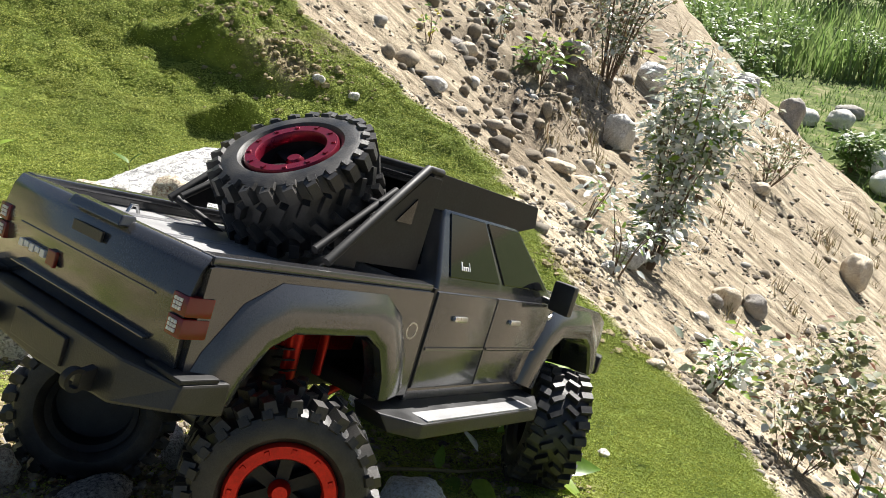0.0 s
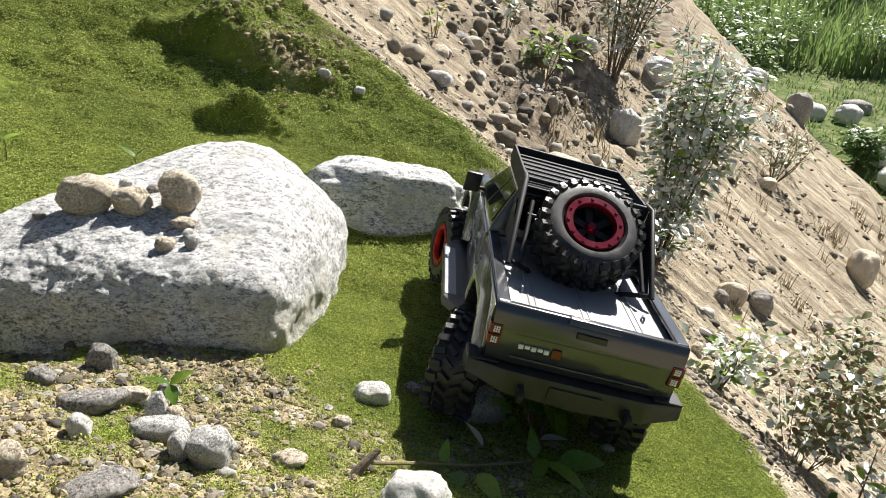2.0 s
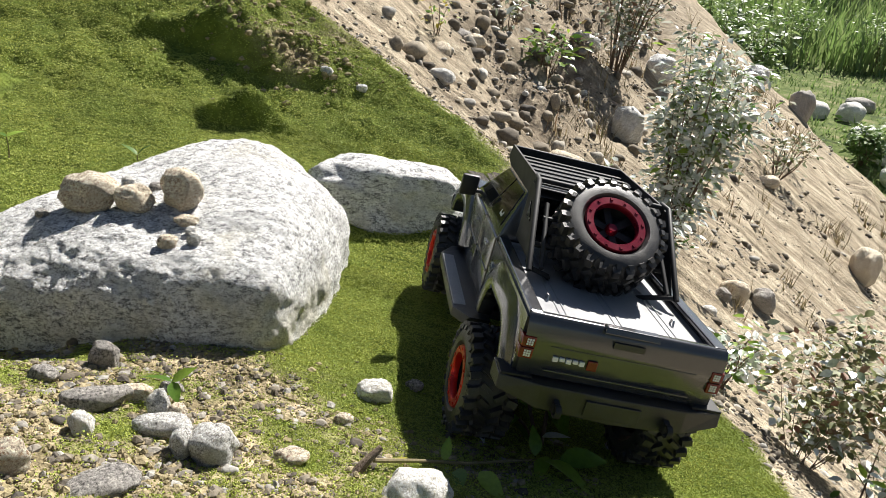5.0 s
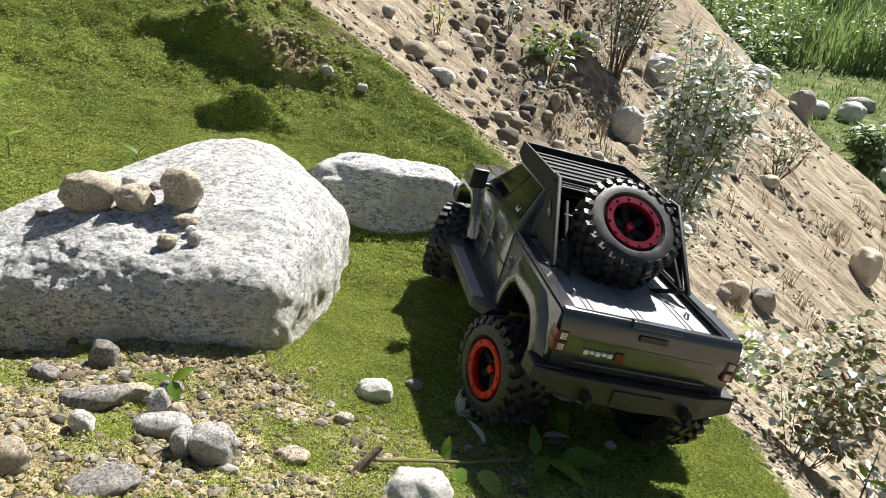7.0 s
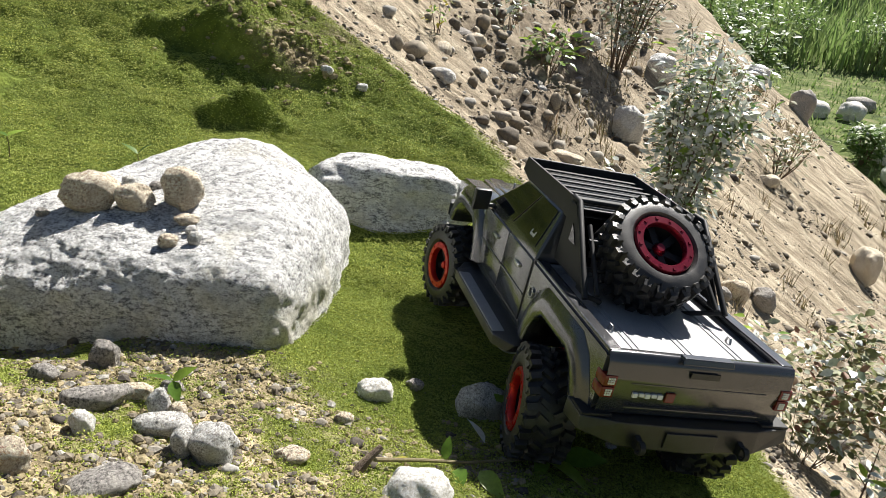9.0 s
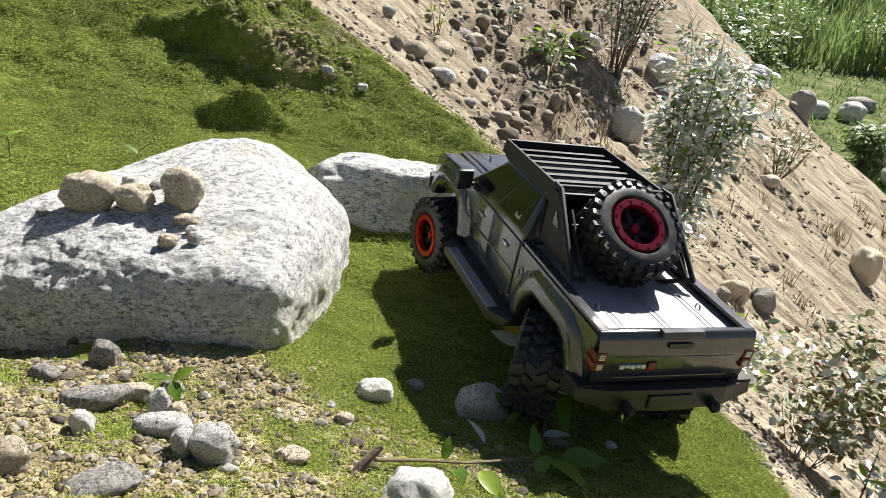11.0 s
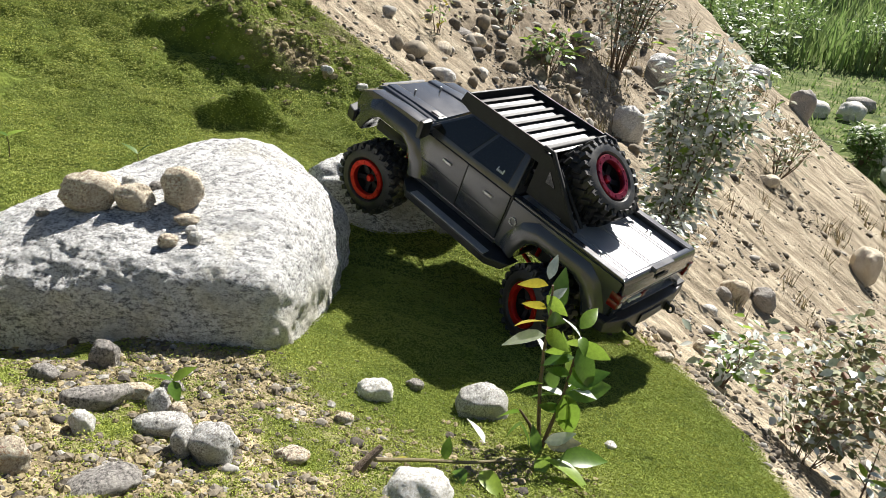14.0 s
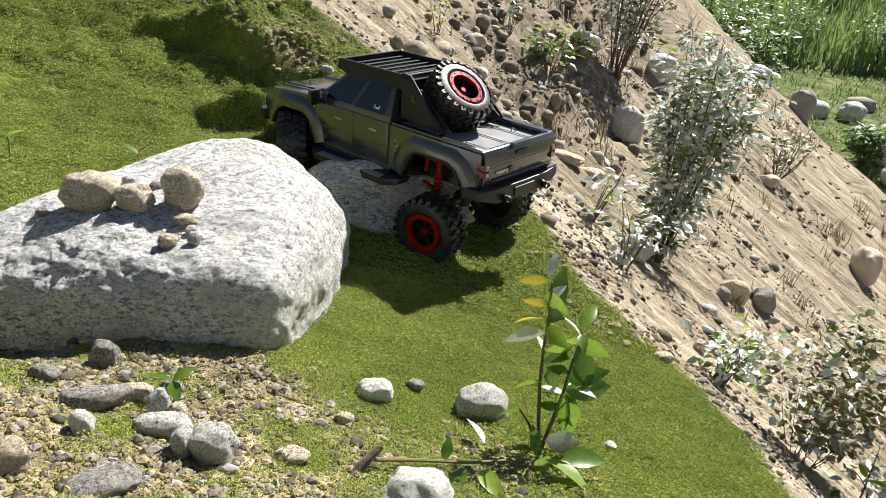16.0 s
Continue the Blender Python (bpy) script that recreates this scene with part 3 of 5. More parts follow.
def build_truck():
    # chassis, floor and running gear
    chassis = part("chassis", hull([[(x, -0.055, -0.125), (x, 0.055, -0.125), (x, 0.045, -0.085), (x, -0.045, -0.085)] for x in (0.03, 0.3, 0.72)], 0.003), BLACK, truck, "black chassis tub and skid plate")
    part("floor_pan", box(0.22, 0.51, -0.118, 0.118, -0.116, -0.100, 0.004), BLACK, truck)
    for name, x in (("rear_axle", 0.127), ("front_axle", 0.600)):
        ax = part(name, tube([(x, -0.095, -0.165), (x, 0.095, -0.165)], 0.010, 14), BLACK, truck, "black axle tube", True)
        bm = bmesh.new()
        bmesh.ops.create_uvsphere(bm, u_segments=16, v_segments=10, radius=0.022, matrix=pose(x, 0.02, -0.163))
        part("differential", bm, BLACK_METAL, ax, "", True)
    for x in (0.155, 0.575):
        for s in (1, -1):
            sh = part("shock_absorber", tube([(x + 0.012, s * 0.070, -0.150), (x, s * 0.076, -0.050)], 0.0075, 14), RED, truck, "red anodised shock absorber", True)
            bm = bmesh.new()
            turns = [(x + 0.012 - 0.012 * k / 60 + 0.0 + 0.0115 * math.cos(k * 0.75), s * 0.070 + 0.0105 * math.sin(k * 0.75), -0.145 + 0.07 * k / 60) for k in range(60)]
            part("spring", tube(turns, 0.0012, 5, 1, bm), BLACK_METAL, sh, "", True)
    for s in (1, -1):
        part("suspension_link", tube([(0.135, s * 0.06, -0.165), (0.30, s * 0.05, -0.118)], 0.0045, 10), RED, truck, "red suspension link", True)
        part("suspension_link", tube([(0.59, s * 0.06, -0.165), (0.43, s * 0.05, -0.118)], 0.0045, 10), RED, truck, "red suspension link", True)
        part("shock_tower", tube([(0.198, s * 0.074, -0.105), (0.196, s * 0.074, -0.055), (0.145, s * 0.076, -0.046)], 0.0048, 10), RED, truck, "red anodised shock tower", True)
        part("frame_rail", box(0.03, 0.26, s * 0.050, s * 0.058, -0.088, -0.070, 0.002), RED, truck, "red anodised frame rail")
        part("inner_arch", prism([(0.535, -0.09), (0.67, -0.09), (0.655, -0.045), (0.55, -0.040)], s * 0.082, s * 0.088, 0.002), BLACK, truck)
    # bed
    for s in (1, -1):
        out = [(0.0, -0.001), (0.004, 0.0), (0.262, 0.0), (0.264, -0.106)] + ARCH_R + [(0.004, -0.092), (0.0, -0.078)]
        bm = prism(out, s * 0.119, s * 0.131)
        bmesh.ops.bevel(bm, geom=[e for e in bm.edges if abs(e.verts[0].co.z) < 0.002 and abs(e.verts[1].co.z) < 0.002], offset=0.004, segments=3, affect="EDGES")
        side = part("bed_side", bm, PAINT, truck, "", True)
        part("flare", flare(ARCH_R, 0.130, s), PAINT, side, "wide painted wheel arch flare", True)
        part("rail_cap", box(0.002, 0.262, s * 0.112, s * 0.129, -0.003, 0.003, 0.002), PAINT, side)
        bm = lathe([(0.0085, 0.0), (0.0085, 0.002), (0.0068, 0.002), (0.0068, 0.0)], 20)
        ring = part("fuel_cap_ring", bm, STEEL, side, "thin bright ring", True)
        ring.matrix_basis = pose(0.244, s * 0.1312, -0.042)
    part("bed_floor", box(0.004, 0.262, -0.119, 0.119, -0.020, -0.011, 0.001), BED, truck, "ribbed grey cargo bed floor")
    for y in (-0.079, -0.070, -0.0045, 0.0045, 0.070, 0.079):
        part("bed_rib", hull([[(0.012, y - 0.0016, -0.0115), (0.012, y + 0.0016, -0.0115), (0.012, y + 0.0008, -0.0098), (0.012, y - 0.0008, -0.0098)],
                              [(0.256, y - 0.0016, -0.0115), (0.256, y + 0.0016, -0.0115), (0.256, y + 0.0008, -0.0098), (0.256, y - 0.0008, -0.0098)]]), BED, truck)
    part("bed_front_wall", box(0.255, 0.263, -0.119, 0.119, -0.052, -0.002, 0.001), BED, truck)
    gate = part("tailgate", hull([[(-0.004, -0.127, -0.079), (-0.004, 0.127, -0.079), (0.010, 0.119, -0.079), (0.010, -0.119, -0.079)],
                                  [(-0.010, -0.129, -0.030), (-0.010, 0.129, -0.030), (0.010, 0.119, -0.030), (0.010, -0.119, -0.030)],
                                  [(-0.006, -0.130, -0.008), (-0.006, 0.130, -0.008), (0.010, 0.119, -0.008), (0.010, -0.119, -0.008)],
                                  [(0.000, -0.130, 0.002), (0.000, 0.130, 0.002), (0.010, 0.119, 0.002), (0.010, -0.119, 0.002)]], 0.0025, 2), PAINT, truck, "", True)
    part("spoiler_lip", hull([[(-0.011, -0.036, -0.003), (-0.011, 0.036, -0.003), (0.004, 0.036, -0.003), (0.004, -0.036, -0.003)], [(-0.008, -0.034, 0.005), (-0.008, 0.034, 0.005), (0.003, 0.034, 0.005), (0.003, -0.034, 0.005)]], 0.0012, 2), PAINT, gate)
    part("release_recess", box(-0.0112, -0.009, -0.020, 0.020, -0.020, -0.012, 0.0004), BLACK, gate)
    # raised panel lines on the gate
    for z in (-0.034, -0.066):
        part("press_line", box(-0.0104, -0.004, -0.095, 0.095, z - 0.0008, z + 0.0008, 0.0004), PAINT, gate)
    # badge: plain bars and a red shape
    for k in range(5):
        part("badge_bar", box(-0.0112, -0.0080, 0.088 - k * 0.0085 - 0.0065, 0.088 - k * 0.0085, -0.052 + (k % 2) * 0.0015, -0.046, 0.0003), WHITE_TRIM, gate, "off-white raised badge")
    part("badge_emblem", prism([(-0.0112, -0.0555), (-0.0080, -0.0555), (-0.0080, -0.0425), (-0.0112, -0.0425)], 0.031, 0.044, 0.0012), RED_LENS, gate, "small red emblem")
    for s in (1, -1):
        for z0, z1, lip in ((-0.0395, -0.0255, 0.0), (-0.0545, -0.0405, 0.0)):
            lamp = part("tail_light", hull([[(-0.011, s * 0.114, z0), (-0.011, s * 0.131, z0), (0.010, s * 0.1325, z0), (0.010, s * 0.114, z0)],
                                             [(-0.011, s * 0.114, z1), (-0.011, s * 0.131, z1), (0.010, s * 0.1325, z1), (0.010, s * 0.114, z1)]], 0.0015, 2), RED_LENS, truck, "red tail light with a clear grid", True)
            for i in range(3):
                for j in range(3):
                    yy, zz = s * (0.1185 + i * 0.0030), z0 + 0.0042 + j * 0.0030
                    part("bulb", box(-0.0120, -0.0105, yy - 0.0011, yy + 0.0011, zz - 0.0011, zz + 0.0011), WHITE_TRIM, lamp)
    # rear bumper
    bp = part("rear_bumper", hull([[(-0.014, -0.147, -0.098), (0.030, -0.147, -0.104), (0.030, -0.147, -0.080), (-0.010, -0.147, -0.080)],
                                   [(-0.024, -0.095, -0.112), (0.028, -0.095, -0.116), (0.028, -0.095, -0.080), (-0.022, -0.095, -0.080)],
                                   [(-0.026, 0.0, -0.116), (0.028, 0.0, -0.118), (0.028, 0.0, -0.080), (-0.024, 0.0, -0.080)],
                                   [(-0.024, 0.095, -0.112), (0.028, 0.095, -0.116), (0.028, 0.095, -0.080), (-0.022, 0.095, -0.080)],
                                   [(-0.014, 0.147, -0.098), (0.030, 0.147, -0.104), (0.030, 0.147, -0.080), (-0.010, 0.147, -0.080)]], 0.002, 2), BLACK, truck, "satin black steel rear bumper", False)
    part("number_plate", box(-0.0275, -0.0240, -0.036, 0.036, -0.109, -0.088, 0.0008), BLACK, bp, "blank black plate panel")
    for y in (-0.072, 0.072):
        part("tow_point", prism([(-0.034, -0.110), (-0.022, -0.112), (-0.022, -0.094), (-0.034, -0.098)], y - 0.004, y + 0.004, 0.001), BLACK_METAL, bp)
        bm = lathe([(0.0085, -0.0035), (0.0085, 0.0035), (0.0055, 0.0035), (0.0055, -0.0035)], 18)
        o = part("tow_ring", bm, BLACK_METAL, bp, "", True)
        o.matrix_basis = pose(-0.036, y, -0.104)
    for s in (1, -1):
        part("bumper_step", box(-0.012, 0.020, s * 0.106, s * 0.146, -0.080, -0.0765, 0.001), BLACK_METAL, bp)
    # cab
    lo_r, lo_f, hi_r, hi_f = 0.268, 0.520, 0.284, 0.430
    yb, yt, zb, zt = 0.129, 0.098, -0.004, 0.088
    for s in (1, -1):
        for name, x0, x1 in (("rear_door", 0.2685, 0.3835), ("front_door", 0.3850, 0.5185)):
            d = part(name, box(x0, x1, s * 0.110, s * 0.1325, -0.100, -0.002, 0.0025), PAINT, truck, "", True)
            h = part("door_handle", box(x0 + 0.036, x0 + 0.060, s * 0.1315, s * 0.1365, -0.0300, -0.0245, 0.0015), STEEL, d, "bright door handle", True)
            part("crease", box(x0 + 0.002, x1 - 0.002, s * 0.130, s * 0.1342, -0.0605, -0.0570, 0.0012), PAINT, d)
        part("sill", box(0.266, 0.520, s * 0.100, s * 0.129, -0.114, -0.100, 0.003), PAINT, truck)
    roof = part("greenhouse", hull([[(lo_r, -yb, zb), (lo_f + 0.02, -yb, zb), (lo_f + 0.02, yb, zb), (lo_r, yb, zb)],
                                    [(lo_r + 0.002, -yb + 0.004, 0.012), (lo_f - 0.006, -yb + 0.004, 0.012), (lo_f - 0.006, yb - 0.004, 0.012), (lo_r + 0.002, yb - 0.004, 0.012)],
                                    [(hi_r - 0.004, -yt - 0.003, 0.074), (hi_f + 0.010, -yt - 0.003, 0.074), (hi_f + 0.010, yt + 0.003, 0.074), (hi_r - 0.004, yt + 0.003, 0.074)],
                                    [(hi_r + 0.006, -yt + 0.014, zt), (hi_f - 0.012, -yt + 0.014, zt), (hi_f - 0.012, yt - 0.014, zt), (hi_r + 0.006, yt - 0.014, zt)]], 0.004, 3), PAINT, truck, "cab roof and pillars", True)
    for s in (1, -1):
        wall = [(lo_r + 0.002, s * (yb - 0.004), 0.012), (lo_f - 0.006, s * (yb - 0.004), 0.012), (hi_f + 0.010, s * (yt + 0.003), 0.074), (hi_r - 0.004, s * (yt + 0.003), 0.074)]
        p = part("rear_side_window", pane_on(wall, 0.075, 0.485, 0.0, 0.96, 0.0015), GLASS, truck, "dark tinted side window")
        # script on the glass, as plain bars
        for k, (s0, s1) in enumerate(((0.16, 0.172), (0.176, 0.188), (0.193, 0.204), (0.210, 0.221), (0.227, 0.235))):
            part("lettering_bar", pane_on(wall, s0, s1, 0.12, 0.26 if k in (0, 4) else 0.19, 0.0022), WHITE_TRIM, p)
        part("front_side_window", pane_on(wall, 0.525, 0.965, 0.0, 0.96, 0.0015, 0.0015, 0.02), GLASS, truck, "dark tinted side window")
        mirror = part("wing_mirror", hull([[(0.497, s * 0.136, -0.006), (0.512, s * 0.132, -0.006), (0.512, s * 0.132, 0.030), (0.497, s * 0.136, 0.030)],
                                           [(0.494, s * 0.166, -0.008), (0.507, s * 0.166, -0.008), (0.507, s * 0.166, 0.030), (0.494, s * 0.166, 0.030)]], 0.004, 2), BLACK, truck, "black wing mirror", True)
        part("mirror_arm", tube([(0.500, s * 0.118, 0.004), (0.503, s * 0.140, 0.002)], 0.004, 8), BLACK, mirror, "", True)
        part("pillar_seam", box(0.264, 0.268, s * 0.112, s * 0.1300, -0.104, 0.0, 0.0006), BLACK, truck)
    back = [(lo_r + 0.002, -yb + 0.004, 0.012), (lo_r + 0.002, yb - 0.004, 0.012), (hi_r - 0.004, yt + 0.003, 0.074), (hi_r - 0.004, -yt - 0.003, 0.074)]
    part("rear_window", hull([[Vector((lo_r + 0.0005, -0.10, 0.016)), Vector((lo_r + 0.0005, 0.10, 0.016)), Vector((hi_r - 0.006, 0.085, 0.072)), Vector((hi_r - 0.006, -0.085, 0.072))],
                              [Vector((lo_r + 0.006, -0.10, 0.016)), Vector((lo_r + 0.006, 0.10, 0.016)), Vector((hi_r + 0.001, 0.085, 0.072)), Vector((hi_r + 0.001, -0.085, 0.072))]]), GLASS, truck)
    part("windscreen", hull([[(0.508, -0.112, 0.014), (0.508, 0.112, 0.014), (0.442, 0.090, 0.073), (0.442, -0.090, 0.073)], [(0.516, -0.112, 0.016), (0.516, 0.112, 0.016), (0.4465, 0.090, 0.0765), (0.4465, -0.090, 0.0765)]]), GLASS, truck, "dark tinted windscreen")
    # bonnet, wings and nose
    part("bonnet", hull([[(0.512, -0.100, -0.03), (0.512, 0.100, -0.03), (0.512, 0.096, 0.006), (0.512, -0.096, 0.006)],
                         [(0.62, -0.097, -0.03), (0.62, 0.097, -0.03), (0.62, 0.092, 0.002), (0.62, -0.092, 0.002)],
                         [(0.70, -0.092, -0.03), (0.70, 0.092, -0.03), (0.70, 0.086, -0.004), (0.70, -0.086, -0.004)],
                         [(0.722, -0.088, -0.035), (0.722, 0.088, -0.035), (0.722, 0.080, -0.014), (0.722, -0.080, -0.014)]], 0.004, 3), PAINT, truck, "", True)
    for s in (1, -1):
        part("bonnet_ridge", hull([[(0.530, s * 0.048, 0.003), (0.530, s * 0.086, 0.003), (0.530, s * 0.080, 0.0105), (0.530, s * 0.054, 0.0105)],
                                   [(0.700, s * 0.044, -0.007), (0.700, s * 0.080, -0.007), (0.700, s * 0.076, 0.000), (0.700, s * 0.050, 0.000)]], 0.003, 2), PAINT, truck, "", True)
        part("vent", box(0.535, 0.560, s * 0.060, s * 0.076, 0.0085, 0.0115, 0.001), BLACK, truck)
        part("bonnet_pin", tube([(0.650, s * 0.040, 0.0), (0.650, s * 0.040, 0.010)], 0.0022, 10), STEEL, truck, "", True)
        out = [(0.5195, 0.004), (0.60, 0.002), (0.690, -0.006), (0.718, -0.018), (0.726, -0.050), (0.712, -0.092)] + ARCH_F[::-1]
        wing = part("front_wing", prism(out, s * 0.094, s * 0.128, 0.003), PAINT, truck, "", True)
        part("flare", flare(ARCH_F, 0.126, s, 0.016), PAINT, wing, "wide painted wheel arch flare", True)
        part("wing_vent", prism([(0.524, -0.018), (0.532, -0.014), (0.532, -0.040), (0.526, -0.044)], s * 0.127, s * 0.1305, 0.001), STEEL, wing, "bright side vent frame")
        part("headlight", hull([[(0.716, s * 0.070, -0.048), (0.730, s * 0.070, -0.048), (0.712, s * 0.118, -0.046), (0.700, s * 0.118, -0.046)], [(0.714, s * 0.070, -0.020), (0.728, s * 0.070, -0.020), (0.710, s * 0.116, -0.020), (0.698, s * 0.116, -0.020)]], 0.002, 2), STEEL, truck, "clear headlight", True)
    part("grille", hull([[(0.715, -0.070, -0.062), (0.715, 0.070, -0.062), (0.735, 0.068, -0.062), (0.735, -0.068, -0.062)], [(0.715, -0.068, -0.014), (0.715, 0.068, -0.014), (0.730, 0.064, -0.014), (0.730, -0.064, -0.014)]], 0.002, 2), BLACK, truck, "black grille")
    part("front_bumper", hull([[(0.712, -0.140, -0.094), (0.742, -0.132, -0.094), (0.742, -0.132, -0.068), (0.714, -0.140, -0.068)],
                               [(0.715, -0.060, -0.104), (0.765, -0.060, -0.104), (0.765, -0.060, -0.066), (0.715, -0.060, -0.066)],
                               [(0.715, 0.060, -0.104), (0.765, 0.060, -0.104), (0.765, 0.060, -0.066), (0.715, 0.060, -0.066)],
                               [(0.712, 0.140, -0.094), (0.742, 0.132, -0.094), (0.742, 0.132, -0.068), (0.714, 0.140, -0.068)]], 0.003, 2), BLACK, truck, "satin black steel front bumper")
    # side steps
    for s in (1, -1):
        st = part("side_step", hull([[(0.215, s * 0.118, -0.128), (0.215, s * 0.158, -0.128), (0.205, s * 0.150, -0.112), (0.205, s * 0.118, -0.112)],
                                [(0.245, s * 0.118, -0.132), (0.245, s * 0.172, -0.132), (0.245, s * 0.172, -0.117), (0.245, s * 0.118, -0.112)],
                                [(0.480, s * 0.118, -0.132), (0.480, s * 0.172, -0.132), (0.480, s * 0.172, -0.117), (0.480, s * 0.118, -0.112)],
                                [(0.505, s * 0.118, -0.128), (0.505, s * 0.155, -0.128), (0.512, s * 0.150, -0.112), (0.512, s * 0.118, -0.112)]], 0.002, 2), BLACK, truck, "black stepped rock slider")
        part("tread_strip", box(0.255, 0.470, s * 0.146, s * 0.170, -0.1195, -0.1150, 0.001), BED, st, "grey grip strip")
    # roof rack
    for s in (1, -1):
        y = s * 0.098
        part("rack_side", prism([(0.252, 0.072), (0.440, 0.072), (0.478, 0.082), (0.470, 0.106), (0.250, 0.106)], y - 0.002, y + 0.002, 0.0008), BLACK_METAL, truck, "black sheet-metal rack side")
        part("cage_plate", prism([(0.138, 0.004), (0.170, 0.004), (0.170, 0.010), (0.258, 0.010), (0.258, 0.100), (0.236, 0.100)], s * 0.104 - 0.0015, s * 0.104 + 0.0015, 0.0006), BLACK_METAL, truck, "black triangular roll cage plate")
        part("cage_bar", tube([(0.130, s * 0.1085, 0.006), (0.238, s * 0.101, 0.106), (0.262, s * 0.099, 0.106)], 0.0042, 10), BLACK_METAL, truck, "black roll cage tube", True)
        part("cage_bar", tube([(0.130, s * 0.092, 0.012), (0.222, s * 0.084, 0.078)], 0.0036, 10), BLACK_METAL, truck, "black roll cage tube", True)
        part("cage_stay", tube([(0.134, s * 0.104, 0.008), (0.150, s * 0.075, -0.004), (0.176, s * 0.062, -0.020)], 0.0036, 10), BLACK_METAL, truck, "", True)
        # no hole is cut: a solid dark plate stands for the opening's shade
        part("cutout_dark_plate", prism([(0.205, 0.052), (0.228, 0.052), (0.228, 0.076)], s * 0.1055 - 0.0015, s * 0.1055 + 0.0015), GLASS, truck, "dark triangular plate in place of an opening")
        part("bed_hook", tube([(0.075, s * 0.088, -0.012), (0.078, s * 0.088, -0.004), (0.084, s * 0.088, -0.004), (0.087, s * 0.088, -0.012)], 0.0016, 8), STEEL, truck, "", True)
    part("rack_front", hull([[(0.464, -0.098, 0.080), (0.464, 0.098, 0.080), (0.461, 0.098, 0.106), (0.461, -0.098, 0.106)], [(0.480, -0.094, 0.080), (0.480, 0.094, 0.080), (0.466, 0.096, 0.107), (0.466, -0.096, 0.107)]], 0.001, 1), BLACK_METAL, truck, "black sheet-metal rack front")
    part("rack_floor", box(0.258, 0.462, -0.096, 0.096, 0.0885, 0.0905), BLACK, truck)
    for k in range(7):
        x = 0.272 + k * 0.029
        part("rack_slat", box(x - 0.0045, x + 0.0045, -0.096, 0.096, 0.0925, 0.0960, 0.001), BLACK_METAL, truck, "thin black cross slat")
    part("rack_rear_bar", tube([(0.256, -0.098, 0.103), (0.256, 0.098, 0.103)], 0.004, 10), BLACK_METAL, truck, "", True)
    part("cage_cross_bar", tube([(0.200, -0.090, 0.062), (0.200, 0.090, 0.062)], 0.0036, 10), BLACK_METAL, truck, "", True)
    part("cage_cross_bar", tube([(0.176, -0.100, 0.030), (0.176, 0.100, 0.030)], 0.0036, 10), BLACK_METAL, truck, "", True)
    # spare wheel, lying slanted in the cage
    spare = build_wheel(truck, "spare_wheel", 1, CRIMSON)
    face = Vector((-0.62, 0.0, 0.78)).normalized()
    q = Vector((0, 1, 0)).rotation_difference(face)
    m = Matrix.Translation(Vector((0.162, 0, 0.086)) - face * 0.034) @ q.to_matrix().to_4x4()
    spare.matrix_basis = m
    part("spare_mount", tube([(0.170, 0, -0.026), (0.182, 0, 0.030)], 0.010, 12), BLACK, truck, "", True)
    return {k: build_wheel(truck, "wheel", 1 if v[1] > 0 else -1, RED) for k, v in HUBS.items()}


WHEELS = build_truck()


# ---- stones on and round the shelf ----
def rest_on(ob, x, y):
    """The height of a thing's upper surface at a place."""
    inv = ob.matrix_world.inverted()
    a, d = inv @ Vector((x, y, 3)), (inv.to_3x3() @ Vector((0, 0, -1))).normalized()
    hit, at, _, _ = ob.ray_cast(a, d)
    return (ob.matrix_world @ at).z if hit else zat(x, y)


def stones(rows, group, on=None):
    for label, mat, x, y, rx, ry, rz, turn, sink in rows:
        z = rest_on(on, x, y) if on else zat(x, y)
        s = boulder("stone", mat, (x, y, z), (rx, ry, rz), (0, 0, turn), 2.5, 0.20, 2.2, 4, (x * 31 + y * 17) % 50, sink,
                    cuts=[((math.sin(x * 90 + k * 2.4), math.cos(y * 70 + k * 1.7), 0.5 * math.sin(x * 50 + y * 40 + k * 3)), 0.86) for k in range(4)])
        tagged(s, label, "stone", group)


bpy.context.view_layer.update()
stones([
    ("rounded grey and tan stone on the boulder", STONE_TAN, -0.596, 1.185, 0.046, 0.036, 0.031, 20, 0.14),
    ("small pinkish tan stone on the boulder", STONE_TAN, -0.519, 1.180, 0.031, 0.025, 0.022, 5, 0.14),
    ("egg-shaped tan stone standing on the boulder", STONE_TAN, -0.449, 1.207, 0.034, 0.030, 0.037, 30, 0.12),
    ("flat tan stone chip on the boulder", STONE_TAN, -0.423, 1.154, 0.019, 0.013, 0.009, 10, 0.14),
    ("small tan stone on the boulder", STONE_TAN, -0.430, 1.088, 0.015, 0.013, 0.011, 0, 0.14),
    ("small grey stone on the boulder", GRANITE_GREY, -0.391, 1.098, 0.011, 0.010, 0.012, 0, 0.14),
    ("small grey stone on the boulder", GRANITE_GREY, -0.407, 1.128, 0.009, 0.009, 0.008, 0, 0.14),
    ("small dark stone on the boulder", STONE_DARK, -0.667, 1.160, 0.011, 0.009, 0.007, 0, 0.14),
    ("small flat stone on the boulder", GRANITE_GREY, -0.568, 1.271, 0.012, 0.010, 0.008, 0, 0.14),
    ("small dark stone on the boulder", STONE_DARK, -0.511, 1.253, 0.013, 0.009, 0.008, 40, 0.14),
], "stones on the boulder", big)
